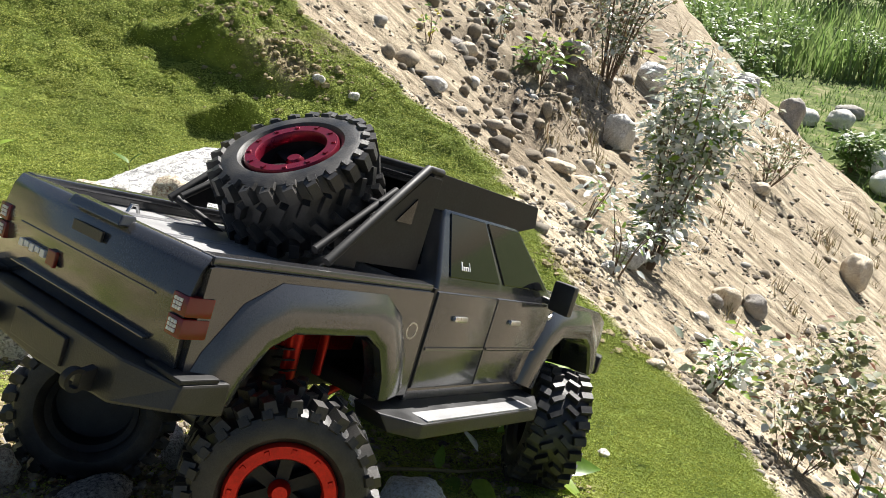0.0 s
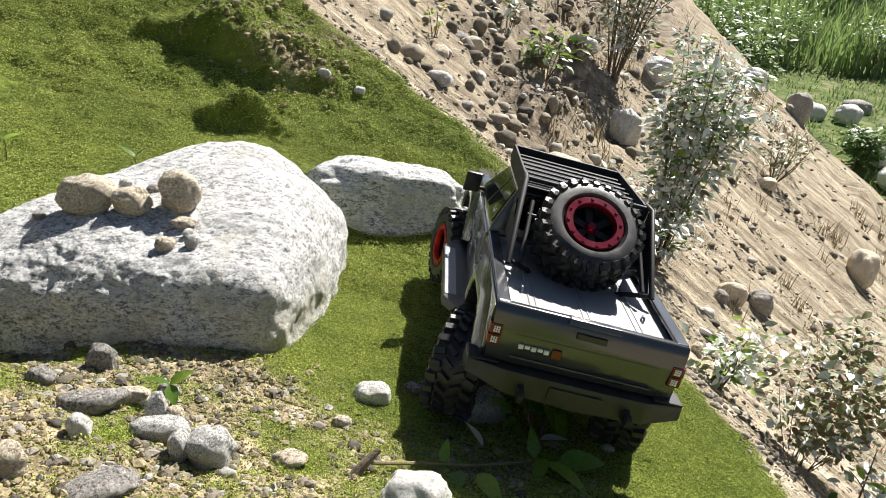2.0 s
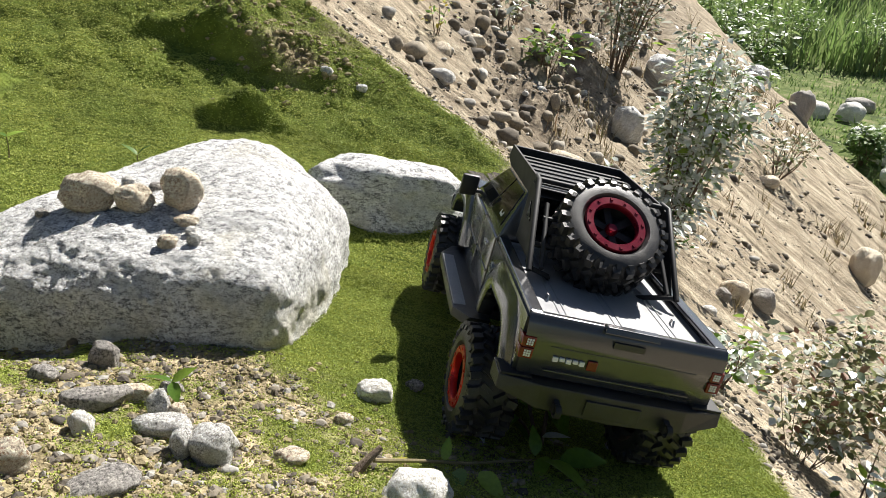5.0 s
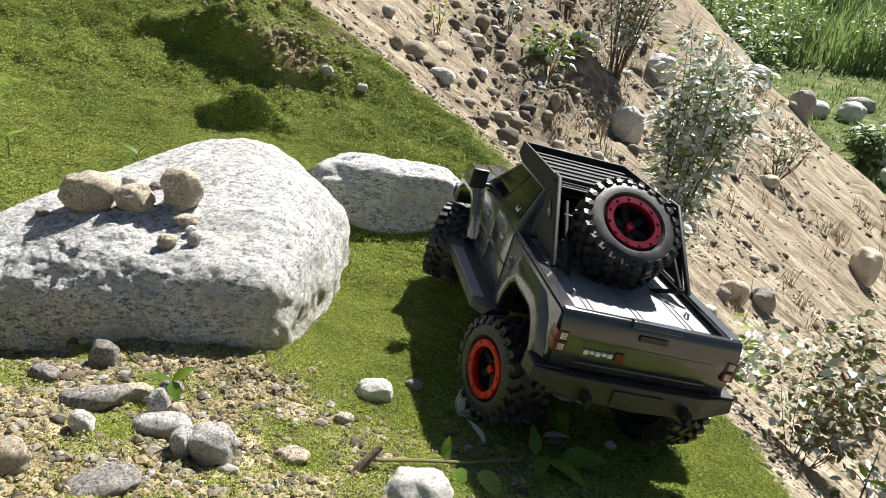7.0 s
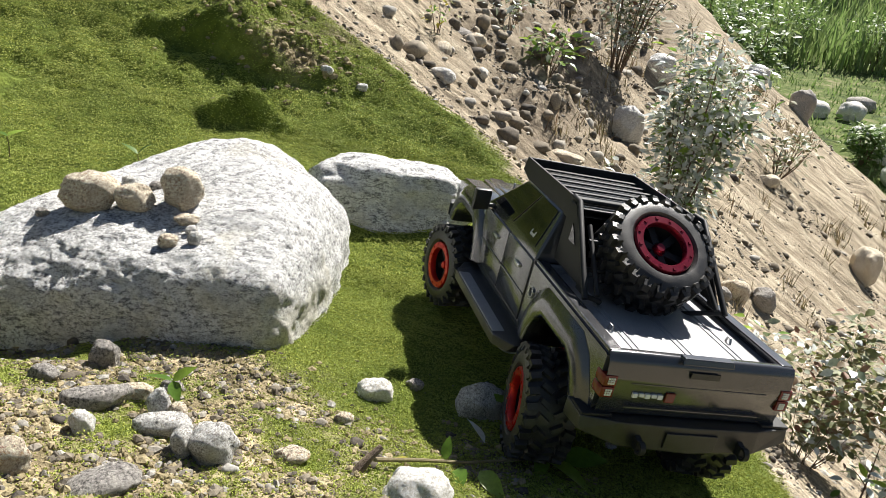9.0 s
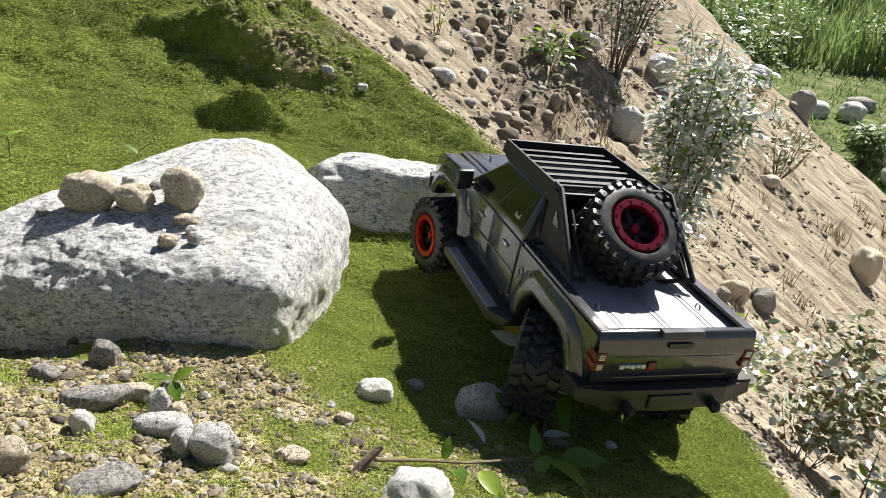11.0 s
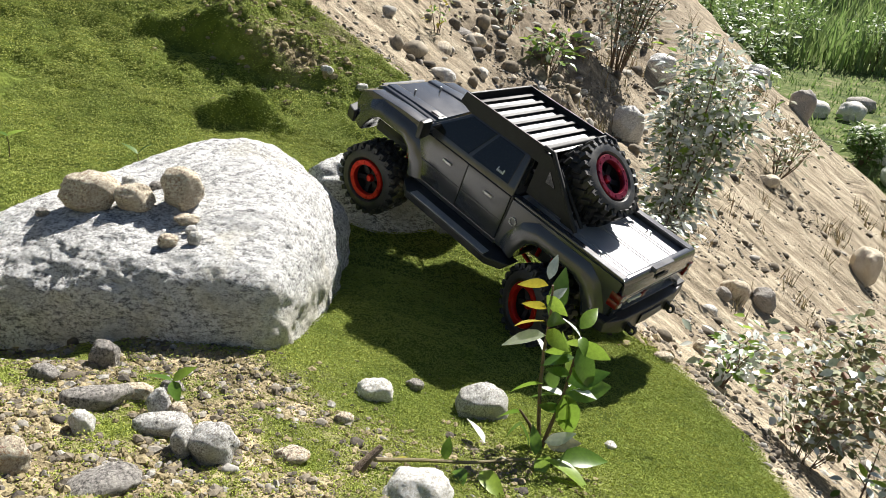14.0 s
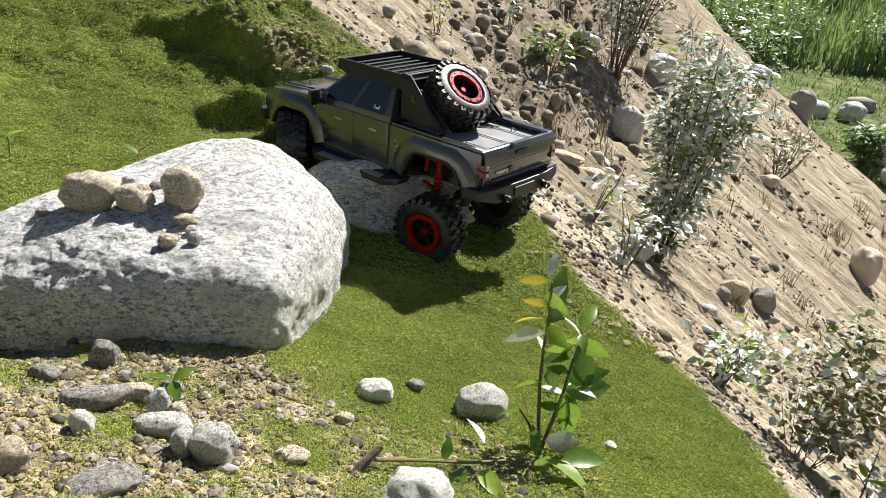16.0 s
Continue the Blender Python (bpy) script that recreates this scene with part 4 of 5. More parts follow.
stones([
    ("smooth white stone in moss", STONE_WHITE, -0.080, 0.975, 0.028, 0.022, 0.019, 10, 0.38),
    ("small dark grey pebble in moss", STONE_DARK, -0.022, 1.035, 0.014, 0.011, 0.009, 0, 0.2),
    ("rounded grey granite stone in moss", GRANITE_GREY, 0.085, 1.000, 0.040, 0.034, 0.034, 25, 0.36),
    ("pale rounded granite stone half buried", STONE_WHITE, -0.002, 0.690, 0.042, 0.034, 0.028, 0, 0.46),
    ("round pale grey stone on soil", GRANITE_GREY, -0.232, 0.685, 0.027, 0.024, 0.026, 0, 0.25),
    ("squarish grey stone on soil", GRANITE_GREY, -0.262, 0.682, 0.013, 0.018, 0.022, 20, 0.25),
    ("flat pale grey stone on soil", GRANITE_GREY, -0.300, 0.722, 0.033, 0.018, 0.015, 10, 0.3),
    ("upright grey stone on soil", GRANITE_GREY, -0.317, 0.758, 0.014, 0.012, 0.026, 0, 0.3),
    ("small brown stone on soil", STONE_TAN, -0.295, 0.752, 0.012, 0.010, 0.018, 0, 0.3),
    ("flat long grey-brown stone on soil", STONE_DARK, -0.395, 0.755, 0.040, 0.020, 0.016, 35, 0.25),
    ("flat tan stone on soil", STONE_TAN, -0.372, 0.795, 0.030, 0.016, 0.010, 20, 0.3),
    ("small white stone on soil", STONE_WHITE, -0.372, 0.680, 0.014, 0.013, 0.015, 0, 0.2),
    ("pointed dark grey stone by the boulder", STONE_DARK, -0.447, 0.890, 0.020, 0.016, 0.026, 0, 0.25),
], "stones on the stony patch")
stones([
    ("pale tan stone on soil", STONE_TAN, -0.385, 0.560, 0.024, 0.018, 0.022, 30, 0.3),
    ("brown-grey flat stone on soil", STONE_DARK, -0.295, 0.560, 0.034, 0.022, 0.012, 30, 0.3),
    ("small tan stone on soil", STONE_TAN, -0.150, 0.720, 0.020, 0.016, 0.010, 0, 0.3),
    ("small brown stone on soil", STONE_TAN, -0.110, 0.860, 0.013, 0.010, 0.009, 0, 0.3),
    ("small dark stone on soil", STONE_DARK, -0.480, 0.800, 0.018, 0.014, 0.014, 0, 0.3),
    ("small dark stone on soil", STONE_DARK, -0.335, 0.842, 0.016, 0.012, 0.010, 0, 0.3),
    ("flat tan stone on the moss edge", STONE_TAN, 0.462, 1.345, 0.019, 0.015, 0.010, 0, 0.25),
    ("small tan pebble on moss", STONE_WHITE, 0.283, 0.962, 0.009, 0.008, 0.006, 0, 0.2),
    ("grey pebble on the mossy hill", GRANITE_GREY, -0.412, 2.352, 0.020, 0.016, 0.014, 0, 0.25),
    ("grey pebble on the mossy hill", GRANITE_GREY, -0.300, 2.342, 0.017, 0.014, 0.012, 0, 0.25),
    ("grey stone beside the low boulder", GRANITE_GREY, -0.010, 1.700, 0.022, 0.018, 0.020, 0, 0.25),
], "stones on the shelf")
stones([
    ("large rounded grey stone on the sandy bank", GRANITE_GREY, 0.93, 4.10, 0.085, 0.09, 0.10, 20, 0.2),
    ("pale rounded stone under the bush", GRANITE, 0.62, 2.30, 0.055, 0.05, 0.042, 15, 0.2),
    ("rounded tan stone on the bank", STONE_TAN, 1.31, 3.10, 0.065, 0.05, 0.055, 0, 0.25),
    ("rounded brown stone on the bank", STONE_DARK, 1.50, 3.22, 0.060, 0.05, 0.060, 0, 0.25),
    ("angular tan stone on the bank", STONE_TAN, 3.11, 5.25, 0.12, 0.10, 0.15, 40, 0.2),
    ("pale rounded stone on the bank", GRANITE, 1.50, 5.90, 0.13, 0.10, 0.10, 0, 0.25),
    ("flat tan stone on the bank", STONE_TAN, 0.48, 3.14, 0.075, 0.045, 0.025, -40, 0.25),
    ("flat tan stone on the bank", STONE_TAN, 0.60, 3.16, 0.060, 0.04, 0.022, -40, 0.25),
    ("tan stone on the bank", STONE_TAN, 0.05, 3.58, 0.050, 0.04, 0.035, 0, 0.25),
    ("grey stone on the bank", GRANITE_GREY, -0.07, 2.91, 0.052, 0.04, 0.032, -30, 0.25),
    ("pale stone on the bank", GRANITE, 0.83, 5.25, 0.075, 0.06, 0.06, 0, 0.25),
], "stones on the bank")
stones([
    ("pale stone on the bank's crest", GRANITE, 3.50, 9.30, 0.17, 0.13, 0.12, 0, 0.2),
    ("dark pointed rock on the bank's crest", STONE_DARK, 4.20, 9.45, 0.15, 0.12, 0.20, 10, 0.2),
    ("small tan stone on the bank", STONE_TAN, 0.70, 1.78, 0.018, 0.016, 0.022, 0, 0.25),
    ("small grey stone on the bank", GRANITE_GREY, 0.74, 1.70, 0.016, 0.014, 0.018, 0, 0.25),
    ("grey stone on the bank", GRANITE_GREY, 1.06, 2.70, 0.035, 0.03, 0.03, 0, 0.25),
    ("grey stone on the bank", STONE_DARK, 1.22, 3.0, 0.035, 0.03, 0.03, 0, 0.25),
    ("tan stone on the bank", STONE_TAN, 2.4, 5.6, 0.08, 0.06, 0.05, 0, 0.25),
    ("grey stone on the bank", GRANITE_GREY, 0.40, 2.46, 0.030, 0.026, 0.022, 0, 0.25),
    ("pale stone on the bank", GRANITE, 0.50, 2.02, 0.026, 0.022, 0.018, 0, 0.25),
], "stones on the bank")


def scattered_stones():
    """Cobbles of the rubble on the upper bank."""
    rng = random.Random(5)
    kinds = []
    for k in range(6):
        mat = (GRANITE_GREY, STONE_TAN, STONE_DARK, STONE_TAN, STONE_TAN, GRANITE_GREY)[k]
        word = ("grey", "tan", "dark", "tan", "tan", "grey")[k]
        s = boulder("stone", mat, (0, 0, 0), (0.05, 0.042, 0.036), (0, 0, 0), 2.3, 0.16, 2.4, 3, 11 + k * 3.3, 0.3)
        tagged(s, "rounded %s cobble in the rubble of the bank" % word, "stone", "cobbles in the bank")
        kinds.append(s)
    n, used = 0, set()
    while n < 64:
        y = rng.uniform(2.9, 8.8)
        x = rng.uniform(-0.25, 0.35) + (y - 2.9) * rng.uniform(0.02, 0.50)
        if bank(x, y) > shelf(x, y) - 0.05:
            continue
        size = rng.choice((0.3, 0.35, 0.45, 0.5, 0.6, 0.8, 1.1)) * (0.55 + 0.13 * y)
        k = rng.randrange(6)
        m = Matrix.Translation((x, y, zat(x, y) - 0.016 * size)) @ pose(0, 0, 0, rng.uniform(-25, 25), rng.uniform(-25, 25), rng.uniform(0, 360))
        if k in used:
            o = copy_thing(kinds[k], m)
        else:
            o = kinds[k]
            o.matrix_world = m
            used.add(k)
        o.scale = (size, size * rng.uniform(0.8, 1.1), size * rng.uniform(0.75, 1.05))
        n += 1


scattered_stones()


# ---- loose stuff, each kind in one mesh ----
def ico(sub):
    bm = bmesh.new()
    bmesh.ops.create_icosphere(bm, subdivisions=sub, radius=1)
    v = np.array([tuple(p.co) for p in bm.verts])
    f = np.array([[p.index for p in t.verts] for t in bm.faces])
    bm.free()
    return v, f


def pebble_field(name, label, spots, mat, sub=2, flat=0.65, seed=3):
    """spots: rows of x, y, size."""
    rng = np.random.default_rng(seed)
    v, f = ico(sub)
    spots = np.asarray(spots)
    n = len(spots)
    z = height(spots[:, 0], spots[:, 1])
    V = np.repeat(v[None], n, 0) * (1 + 0.22 * rng.standard_normal((n, len(v), 1)).clip(-1.5, 1.5) * 0.7)
    V = V * rng.uniform(0.6, 1.25, (n, 1, 3)) * np.array([1, 1, flat])
    a = rng.uniform(0, 2 * np.pi, n)
    c, s = np.cos(a)[:, None], np.sin(a)[:, None]
    V = np.stack([V[:, :, 0] * c - V[:, :, 1] * s, V[:, :, 0] * s + V[:, :, 1] * c, V[:, :, 2]], 2)
    V = V * spots[:, 2][:, None, None] + np.stack([spots[:, 0], spots[:, 1], z + spots[:, 2] * 0.12], 1)[:, None, :]
    Fs = f[None] + (np.arange(n) * len(v))[:, None, None]
    ob = new(name, mesh_from(name, V.reshape(-1, 3), Fs.reshape(-1, 3), mat, sub > 1))
    return tagged(ob, label, "pebbles", kind="stuff")


def pick(n, x0, x1, y0, y1, keep, size, seed, power=1.0):
    rng = np.random.default_rng(seed)
    out = []
    while sum(len(o) for o in out) < n:
        x, y = rng.uniform(x0, x1, 20000), rng.uniform(y0, y1, 20000)
        k = keep(x, y, rng)
        x, y = x[k], y[k]
        s = size[0] + (size[1] - size[0]) * rng.uniform(0, 1, len(x)) ** power
        out.append(np.stack([x, y, s], 1))
    return np.concatenate(out)[:n]


def on_gravel(x, y, rng):
    _, moss, g, _ = ground_parts(x, y)
    return rng.uniform(0, 1, len(x)) < g * 0.9 + 0.012 * moss


def on_bank(x, y, rng):
    _, moss, g, low = ground_parts(x, y)
    wide = np.clip(value_noise(.957 * x - .29 * y, 2.6 * (.29 * x + .957 * y), 1.6, 4, 77) * 2.0 + 0.30, 0.03, 1)
    return (moss < 0.3) & (low < 0.5) & (rng.uniform(0, 1, len(x)) < wide)


def rubble(x, y, rng):
    _, moss, g, low = ground_parts(x, y)
    w = np.exp(-((x - (0.15 + 0.16 * (y - 2.9))) / (0.25 + 0.14 * (y - 2.7))) ** 2)
    return (moss < 0.5) & (low < 0.5) & (rng.uniform(0, 1, len(x)) < w)


pebble_field("pebbles", "mixed pebbles and grit on bare soil", pick(6500, -0.75, 0.30, 0.38, 1.15, on_gravel, (0.0012, 0.0085), 1, 4.5), GRIT, 1)
pebble_field("pebbles", "larger rounded pebbles on bare soil", pick(150, -0.75, 0.20, 0.40, 1.05, on_gravel, (0.004, 0.013), 2, 2.4), GRIT, 2)
pebble_field("gravel", "fine gravel on the sandy bank", pick(17000, -0.6, 3.5, 0.9, 6.0, on_bank, (0.002, 0.012), 3, 3.5), GRIT, 1)
pebble_field("gravel", "coarse gravel on the sandy bank", pick(2600, -0.6, 6.0, 1.6, 9.4, on_bank, (0.005, 0.036), 4, 4.5), GRIT, 2)
pebble_field("rubble", "stony brown rubble on the upper bank", pick(2600, -0.6, 3.5, 2.6, 9.0, rubble, (0.005, 0.05), 5, 5.0), RUBBLE, 2, 0.8)


def near_edge(x, y, rng):
    d = bank(x, y) - shelf(x, y)
    return (d < 0.005) & (d > -0.10) & (rng.uniform(0, 1, len(x)) < 0.25 + 0.75 * (value_noise(x, y, 4, 3, 88) > 0))


pebble_field("edge_gravel", "brown gravel along the edge of the moss", pick(900, -0.55, 0.9, 0.9, 2.9, near_edge, (0.0015, 0.012), 6, 4.5), GRIT, 2, 0.8)


def dry_grass():
    """Thin withered blades in tufts on the sandy bank."""
    rng = np.random.default_rng(31)
    V = []
    while len(V) < 170:
        x, y = rng.uniform(0.2, 5.0), rng.uniform(1.3, 8.8)
        if bank(x, y) > shelf(x, y) - 0.06 or value_noise(x, y, 1.1, 3, 66) < -0.05:
            continue
        m = int(rng.integers(8, 22))
        px, py = x + rng.normal(0, 0.035, m), y + rng.normal(0, 0.035, m)
        base = np.stack([px, py, height(px, py) - 0.004], 1)
        a, h = rng.uniform(0, 2 * np.pi, m), (0.03 + 0.018 * y) * rng.uniform(0.4, 1.2, (m, 1))
        d, sd = np.stack([np.cos(a), np.sin(a), 0 * a], 1), np.stack([-np.sin(a), np.cos(a), 0 * a], 1) * 0.0018 * (0.6 + 0.3 * y)
        V.append(np.stack([base - sd, base + sd, base + d * h * rng.uniform(0.2, 0.9, (m, 1)) + np.array([0, 0, 1.0]) * h], 1))
    V = np.concatenate(V)
    F = np.arange(len(V) * 3).reshape(-1, 3)
    return tagged(new("dry_grass", mesh_from("dry_grass", V.reshape(-1, 3), F, GRASS_DRY)), "sparse withered grass tufts on the sandy bank", "grass", kind="stuff")


GRASS_DRY = leafy("withered_grass", [(0.22, 0.17, 0.09), (0.14, 0.13, 0.05), (0.30, 0.24, 0.13), (0.16, 0.09, 0.05)], 0.7, 0.2)
dry_grass()


def soil_clods():
    rng = np.random.default_rng(8)
    rows = []
    for cx, cy, r, n in ((-0.70, 2.46, 0.13, 120), (-0.53, 2.38, 0.13, 130), (-0.61, 2.12, 0.06, 45), (-0.42, 2.44, 0.14, 90), (-0.58, 2.55, 0.16, 70), (0.13, 2.36, 0.07, 50), (0.40, 1.42, 0.09, 70), (0.30, 1.75, 0.09, 60)):
        for _ in range(n):
            rows.append((cx + rng.normal() * r * 0.7, cy + rng.normal() * r * 0.5, 0.003 + 0.012 * rng.uniform() ** 2))
    x, y = rng.uniform(-0.7, 0.25, 7500), rng.uniform(0.45, 1.05, 7500)
    k = rng.uniform(0, 1, 7500) < ground_parts(x, y)[2] + 0.10 * (y < 0.95)
    near = np.stack([x[k], y[k], 0.0012 + 0.0058 * rng.uniform(0, 1, k.sum()) ** 2], 1)
    rows = np.concatenate([np.array(rows), near])
    return pebble_field("soil_clods", "brown crumbled soil clods among moss", rows, SOIL, 1, 0.8, 9)


SOIL = worn("brown_soil", (0.17, 0.14, 0.075), (0.36, 0.30, 0.185), 60.0, (0.9, 0.98), 0, 0.004, 220.0, 0.1)
soil_clods()


def moss_carpet():
    """Short shoots in small cushions, with gaps between the cushions; thicker near by."""
    rng = np.random.default_rng(12)
    rows = []
    for n, x0, x1, y0, y1, hgt, grain in ((330000, -0.75, 0.70, 0.45, 1.45, 0.0017, 1.25), (130000, -1.15, 0.55, 1.35, 2.1, 0.0025, 0.9), (120000, -1.7, 0.4, 2.0, 3.0, 0.0031, 0.7)):
        x, y = rng.uniform(x0, x1, n), rng.uniform(y0, y1, n)
        _, moss, g, low = ground_parts(x, y)
        cushion = value_noise(x, y, 120 * grain, 2, 91)
        wide = value_noise(x, y, 24 * grain, 2, 93)
        k = (rng.uniform(0, 1, n) < moss * (1 - 0.9 * g)) & (cushion + 0.5 * wide + rng.uniform(-.5, .5, n) > -0.85)
        x, y, cushion, wide = x[k], y[k], cushion[k], wide[k]
        lift = np.clip(0.5 + 0.8 * cushion, 0, 1.2) * hgt * 1.6 + np.clip(wide + 0.1, 0, 1) * hgt * 3.4
        rows.append(np.stack([x, y, hgt * rng.uniform(0.65, 1.2, len(x)), lift], 1))
    P = np.concatenate(rows)
    n = len(P)
    z = height(P[:, 0], P[:, 1]) + 0.0004 + P[:, 3]
    base = np.stack([P[:, 0], P[:, 1], z], 1)
    k = 3
    h = P[:, 2][:, None]
    a0, lean = rng.uniform(0, 2 * np.pi, n), rng.uniform(0, 0.9, n)
    way = rng.uniform(0, 2 * np.pi, n)
    tip = base + np.stack([np.cos(way) * lean, np.sin(way) * lean, 0.75 + 0 * lean], 1) * h
    ring = []
    for j in range(k):
        a = a0 + 2 * np.pi * j / k + rng.uniform(-.4, .4, n)
        r = h * 0.9 * rng.uniform(0.6, 1.35, (n, 1))
        ring.append(base + np.stack([np.cos(a), np.sin(a), rng.uniform(-0.5, 0.5, n)], 1) * r)
    V = np.stack(ring + [tip], 1)
    i = (np.arange(n) * 4)[:, None]
    F1 = np.stack([i + np.array([j, (j + 1) % k, 3]) for j in range(k)], 1).reshape(-1, 3)
    ob = new("moss", mesh_from("moss", V.reshape(-1, 3), F1, MOSS, False))
    return tagged(ob, "dense bright green haircap moss carpet", "moss", kind="stuff")


moss_carpet()


# ---- plants ----
def leaf_grid(length, width, bend=0.25, fold=0.2, rows=5):
    """A pointed oval leaf along +x, bent down and folded along its rib."""
    v, f = [], []
    for i in range(rows + 1):
        t = i / rows
        w = width / 2 * math.sin(math.pi * t ** 0.78) ** 0.9 if 0 < i < rows else width * 0.03
        z = -bend * length * t * t
        for s in (-1, 0, 1):
            v.append((t * length, s * w, z + abs(s) * w * fold))
    for i in range(rows):
        for k in (0, 1):
            a = i * 3 + k
            f.append((a, a + 1, a + 4, a + 3))
    return np.array(v), np.array(f)


def leaf_mesh(name, length, width, bend, fold, mat):
    v, f = leaf_grid(length, width, bend, fold)
    return mesh_from(name, v, f, mat)


def foliage(name, spots, length, width, mat, seed, droop=0.2):
    """Many leaves in one mesh. spots: rows of x, y, z and a direction."""
    rng = np.random.default_rng(seed)
    v, f = leaf_grid(1, width / length, 0.2, 0.15, 3)
    spots = np.asarray(spots)
    n = len(spots)
    d = spots[:, 3:6] + rng.normal(0, 0.35, (n, 3)) - np.array([0, 0, droop])
    d /= np.linalg.norm(d, axis=1)[:, None]
    up = rng.normal(0, 0.38, (n, 3)) + np.array([0.05, 0, 1])
    s = np.cross(up, d)
    s /= np.linalg.norm(s, axis=1)[:, None] + 1e-9
    u = np.cross(d, s)
    L = (length * rng.uniform(0.55, 1.15, n))[:, None, None]
    V = spots[:, None, :3] + L * (v[None, :, 0:1] * d[:, None] + v[None, :, 1:2] * s[:, None] + v[None, :, 2:3] * u[:, None])
    F = f[None] + (np.arange(n) * len(v))[:, None, None]
    return mesh_from(name, V.reshape(-1, 3), F.reshape(-1, 4), mat)


def shrub(name, label, x, y, tall, wide, stems, per_stem, leaf, mats, seed, lean=(0, 0), bare=0.25, thick=0.006):
    """A shrub of thin stems with small leaves; mats: leaf materials with their shares."""
    rng = random.Random(seed)
    root = new(name)
    z0 = zat(x, y) - 0.01
    root.location = (x, y, z0)
    spots = [[] for _ in mats]
    for k in range(stems):
        a = rng.uniform(0, 2 * math.pi)
        reach = wide * rng.uniform(0.15, 0.5)
        top = Vector((math.cos(a) * reach + lean[0], math.sin(a) * reach * 0.8 + lean[1], tall * rng.uniform(0.55, 1.0)))
        start = Vector((math.cos(a), math.sin(a), 0)) * wide * 0.05
        pts = []
        wob = Vector((rng.uniform(-1, 1), rng.uniform(-1, 1), 0)) * wide * 0.08
        for i in range(7):
            t = i / 6
            pts.append(start + (top - start) * t + wob * math.sin(t * math.pi) + Vector((0, 0, tall * 0.08 * math.sin(t * math.pi))))
        part("stem", tube(pts, thick * rng.uniform(0.6, 1), 5, 0.25), TWIG, root, "", True)
        for j in range(per_stem):
            t = bare + (1 - bare) * rng.random() ** 0.8
            i = min(int(t * 6), 5)
            p = pts[i].lerp(pts[i + 1], t * 6 - i)
            b = rng.uniform(0, 2 * math.pi)
            off = Vector((math.cos(b), math.sin(b), rng.uniform(-0.1, 0.6)))
            r = rng.random()
            m = 0
            while m < len(mats) - 1 and r > mats[m][1]:
                r -= mats[m][1]
                m += 1
            q = p + off * leaf[0] * rng.uniform(0.1, 2.1)
            spots[m].append((*q, *off))
    for m, (mat, _) in enumerate(mats):
        if spots[m]:
            o = new("foliage", foliage("foliage", spots[m], leaf[0], leaf[1], mat, seed + m))
            o.parent = root
    return tagged(root, label, "shrub", "shrubs on the bank")


S_ = [(LEAF_SILVER_GLARE, 0.75), (LEAF, 0.25)]
shrub("willow_shrub", "tall silvery-leaved willow shrub on the bank", 0.86, 2.86, 0.90, 0.46, 20, 165, (0.043, 0.021), [(LEAF_SILVER_GLARE, 0.74), (LEAF, 0.12), (LEAF_DULL, 0.14)], 1, (0.10, 0.05), 0.04, 0.0042)
shrub("willow_shrub", "silvery-leaved willow shrub with dark stems", 0.98, 4.95, 1.0, 0.62, 16, 110, (0.048, 0.022), [(LEAF_DULL, 0.45), (LEAF_SILVER_GLARE, 0.55)], 2, (0.1, 0), 0.12)
shrub("willow_shrub", "sparse olive and reddish willow shrub on the sand", 0.76, 1.28, 0.31, 0.42, 15, 84, (0.022, 0.015), [(LEAF_OLIVE, 0.80), (LEAF_SILVER_GLARE, 0.20)], 3, (0.10, 0.03), 0.12, 0.0012)
shrub("willow_shrub", "low silvery willow shrub on the sand", 0.70, 1.62, 0.16, 0.24, 9, 26, (0.034, 0.016), S_, 4, (0.02, 0), 0.2, 0.003)
shrub("willow_shrub", "low silvery willow shrub at the bank's foot", 0.86, 1.20, 0.16, 0.26, 8, 16, (0.030, 0.014), S_, 14, (0.05, 0), 0.2, 0.003)
shrub("willow_shrub", "small silvery willow shoots among gravel", 0.52, 2.02, 0.22, 0.22, 7, 16, (0.032, 0.015), S_, 5, (0.03, 0), 0.2, 0.003)
shrub("willow_shrub", "small silvery willow shoots among gravel", 0.46, 2.30, 0.20, 0.20, 6, 14, (0.034, 0.016), S_, 6, (0.03, 0), 0.2, 0.003)
shrub("willow_shrub", "small green shrub on the rubble", 0.42, 3.80, 0.26, 0.30, 7, 24, (0.055, 0.024), [(LEAF, 0.7), (LEAF_DULL, 0.3)], 7, (0, 0), 0.15, 0.004)
shrub("willow_shrub", "small pale shrub on the rubble", 0.22, 4.10, 0.24, 0.26, 6, 16, (0.05, 0.02), [(LEAF_DULL, 0.5), (LEAF_SILVER_GLARE, 0.5)], 8, (0, 0), 0.2, 0.004)
shrub("willow_shrub", "low dry shrub on the sandy bank", 2.60, 5.95, 0.42, 0.55, 10, 22, (0.06, 0.024), [(LEAF_DULL, 1.0)], 9, (0.05, 0), 0.15)
shrub("willow_shrub", "low dry shrub on the sandy bank", 2.95, 6.6, 0.30, 0.40, 7, 14, (0.06, 0.022), [(LEAF_DULL, 1.0)], 10, (0.05, 0), 0.15)
shrub("willow_shrub", "tiny yellow-green shoots on the rubble", -0.12, 3.30, 0.16, 0.14, 4, 10, (0.035, 0.014), [(LEAF_YELLOW, 0.6), (LEAF, 0.4)], 11, (0, 0), 0.3, 0.003)
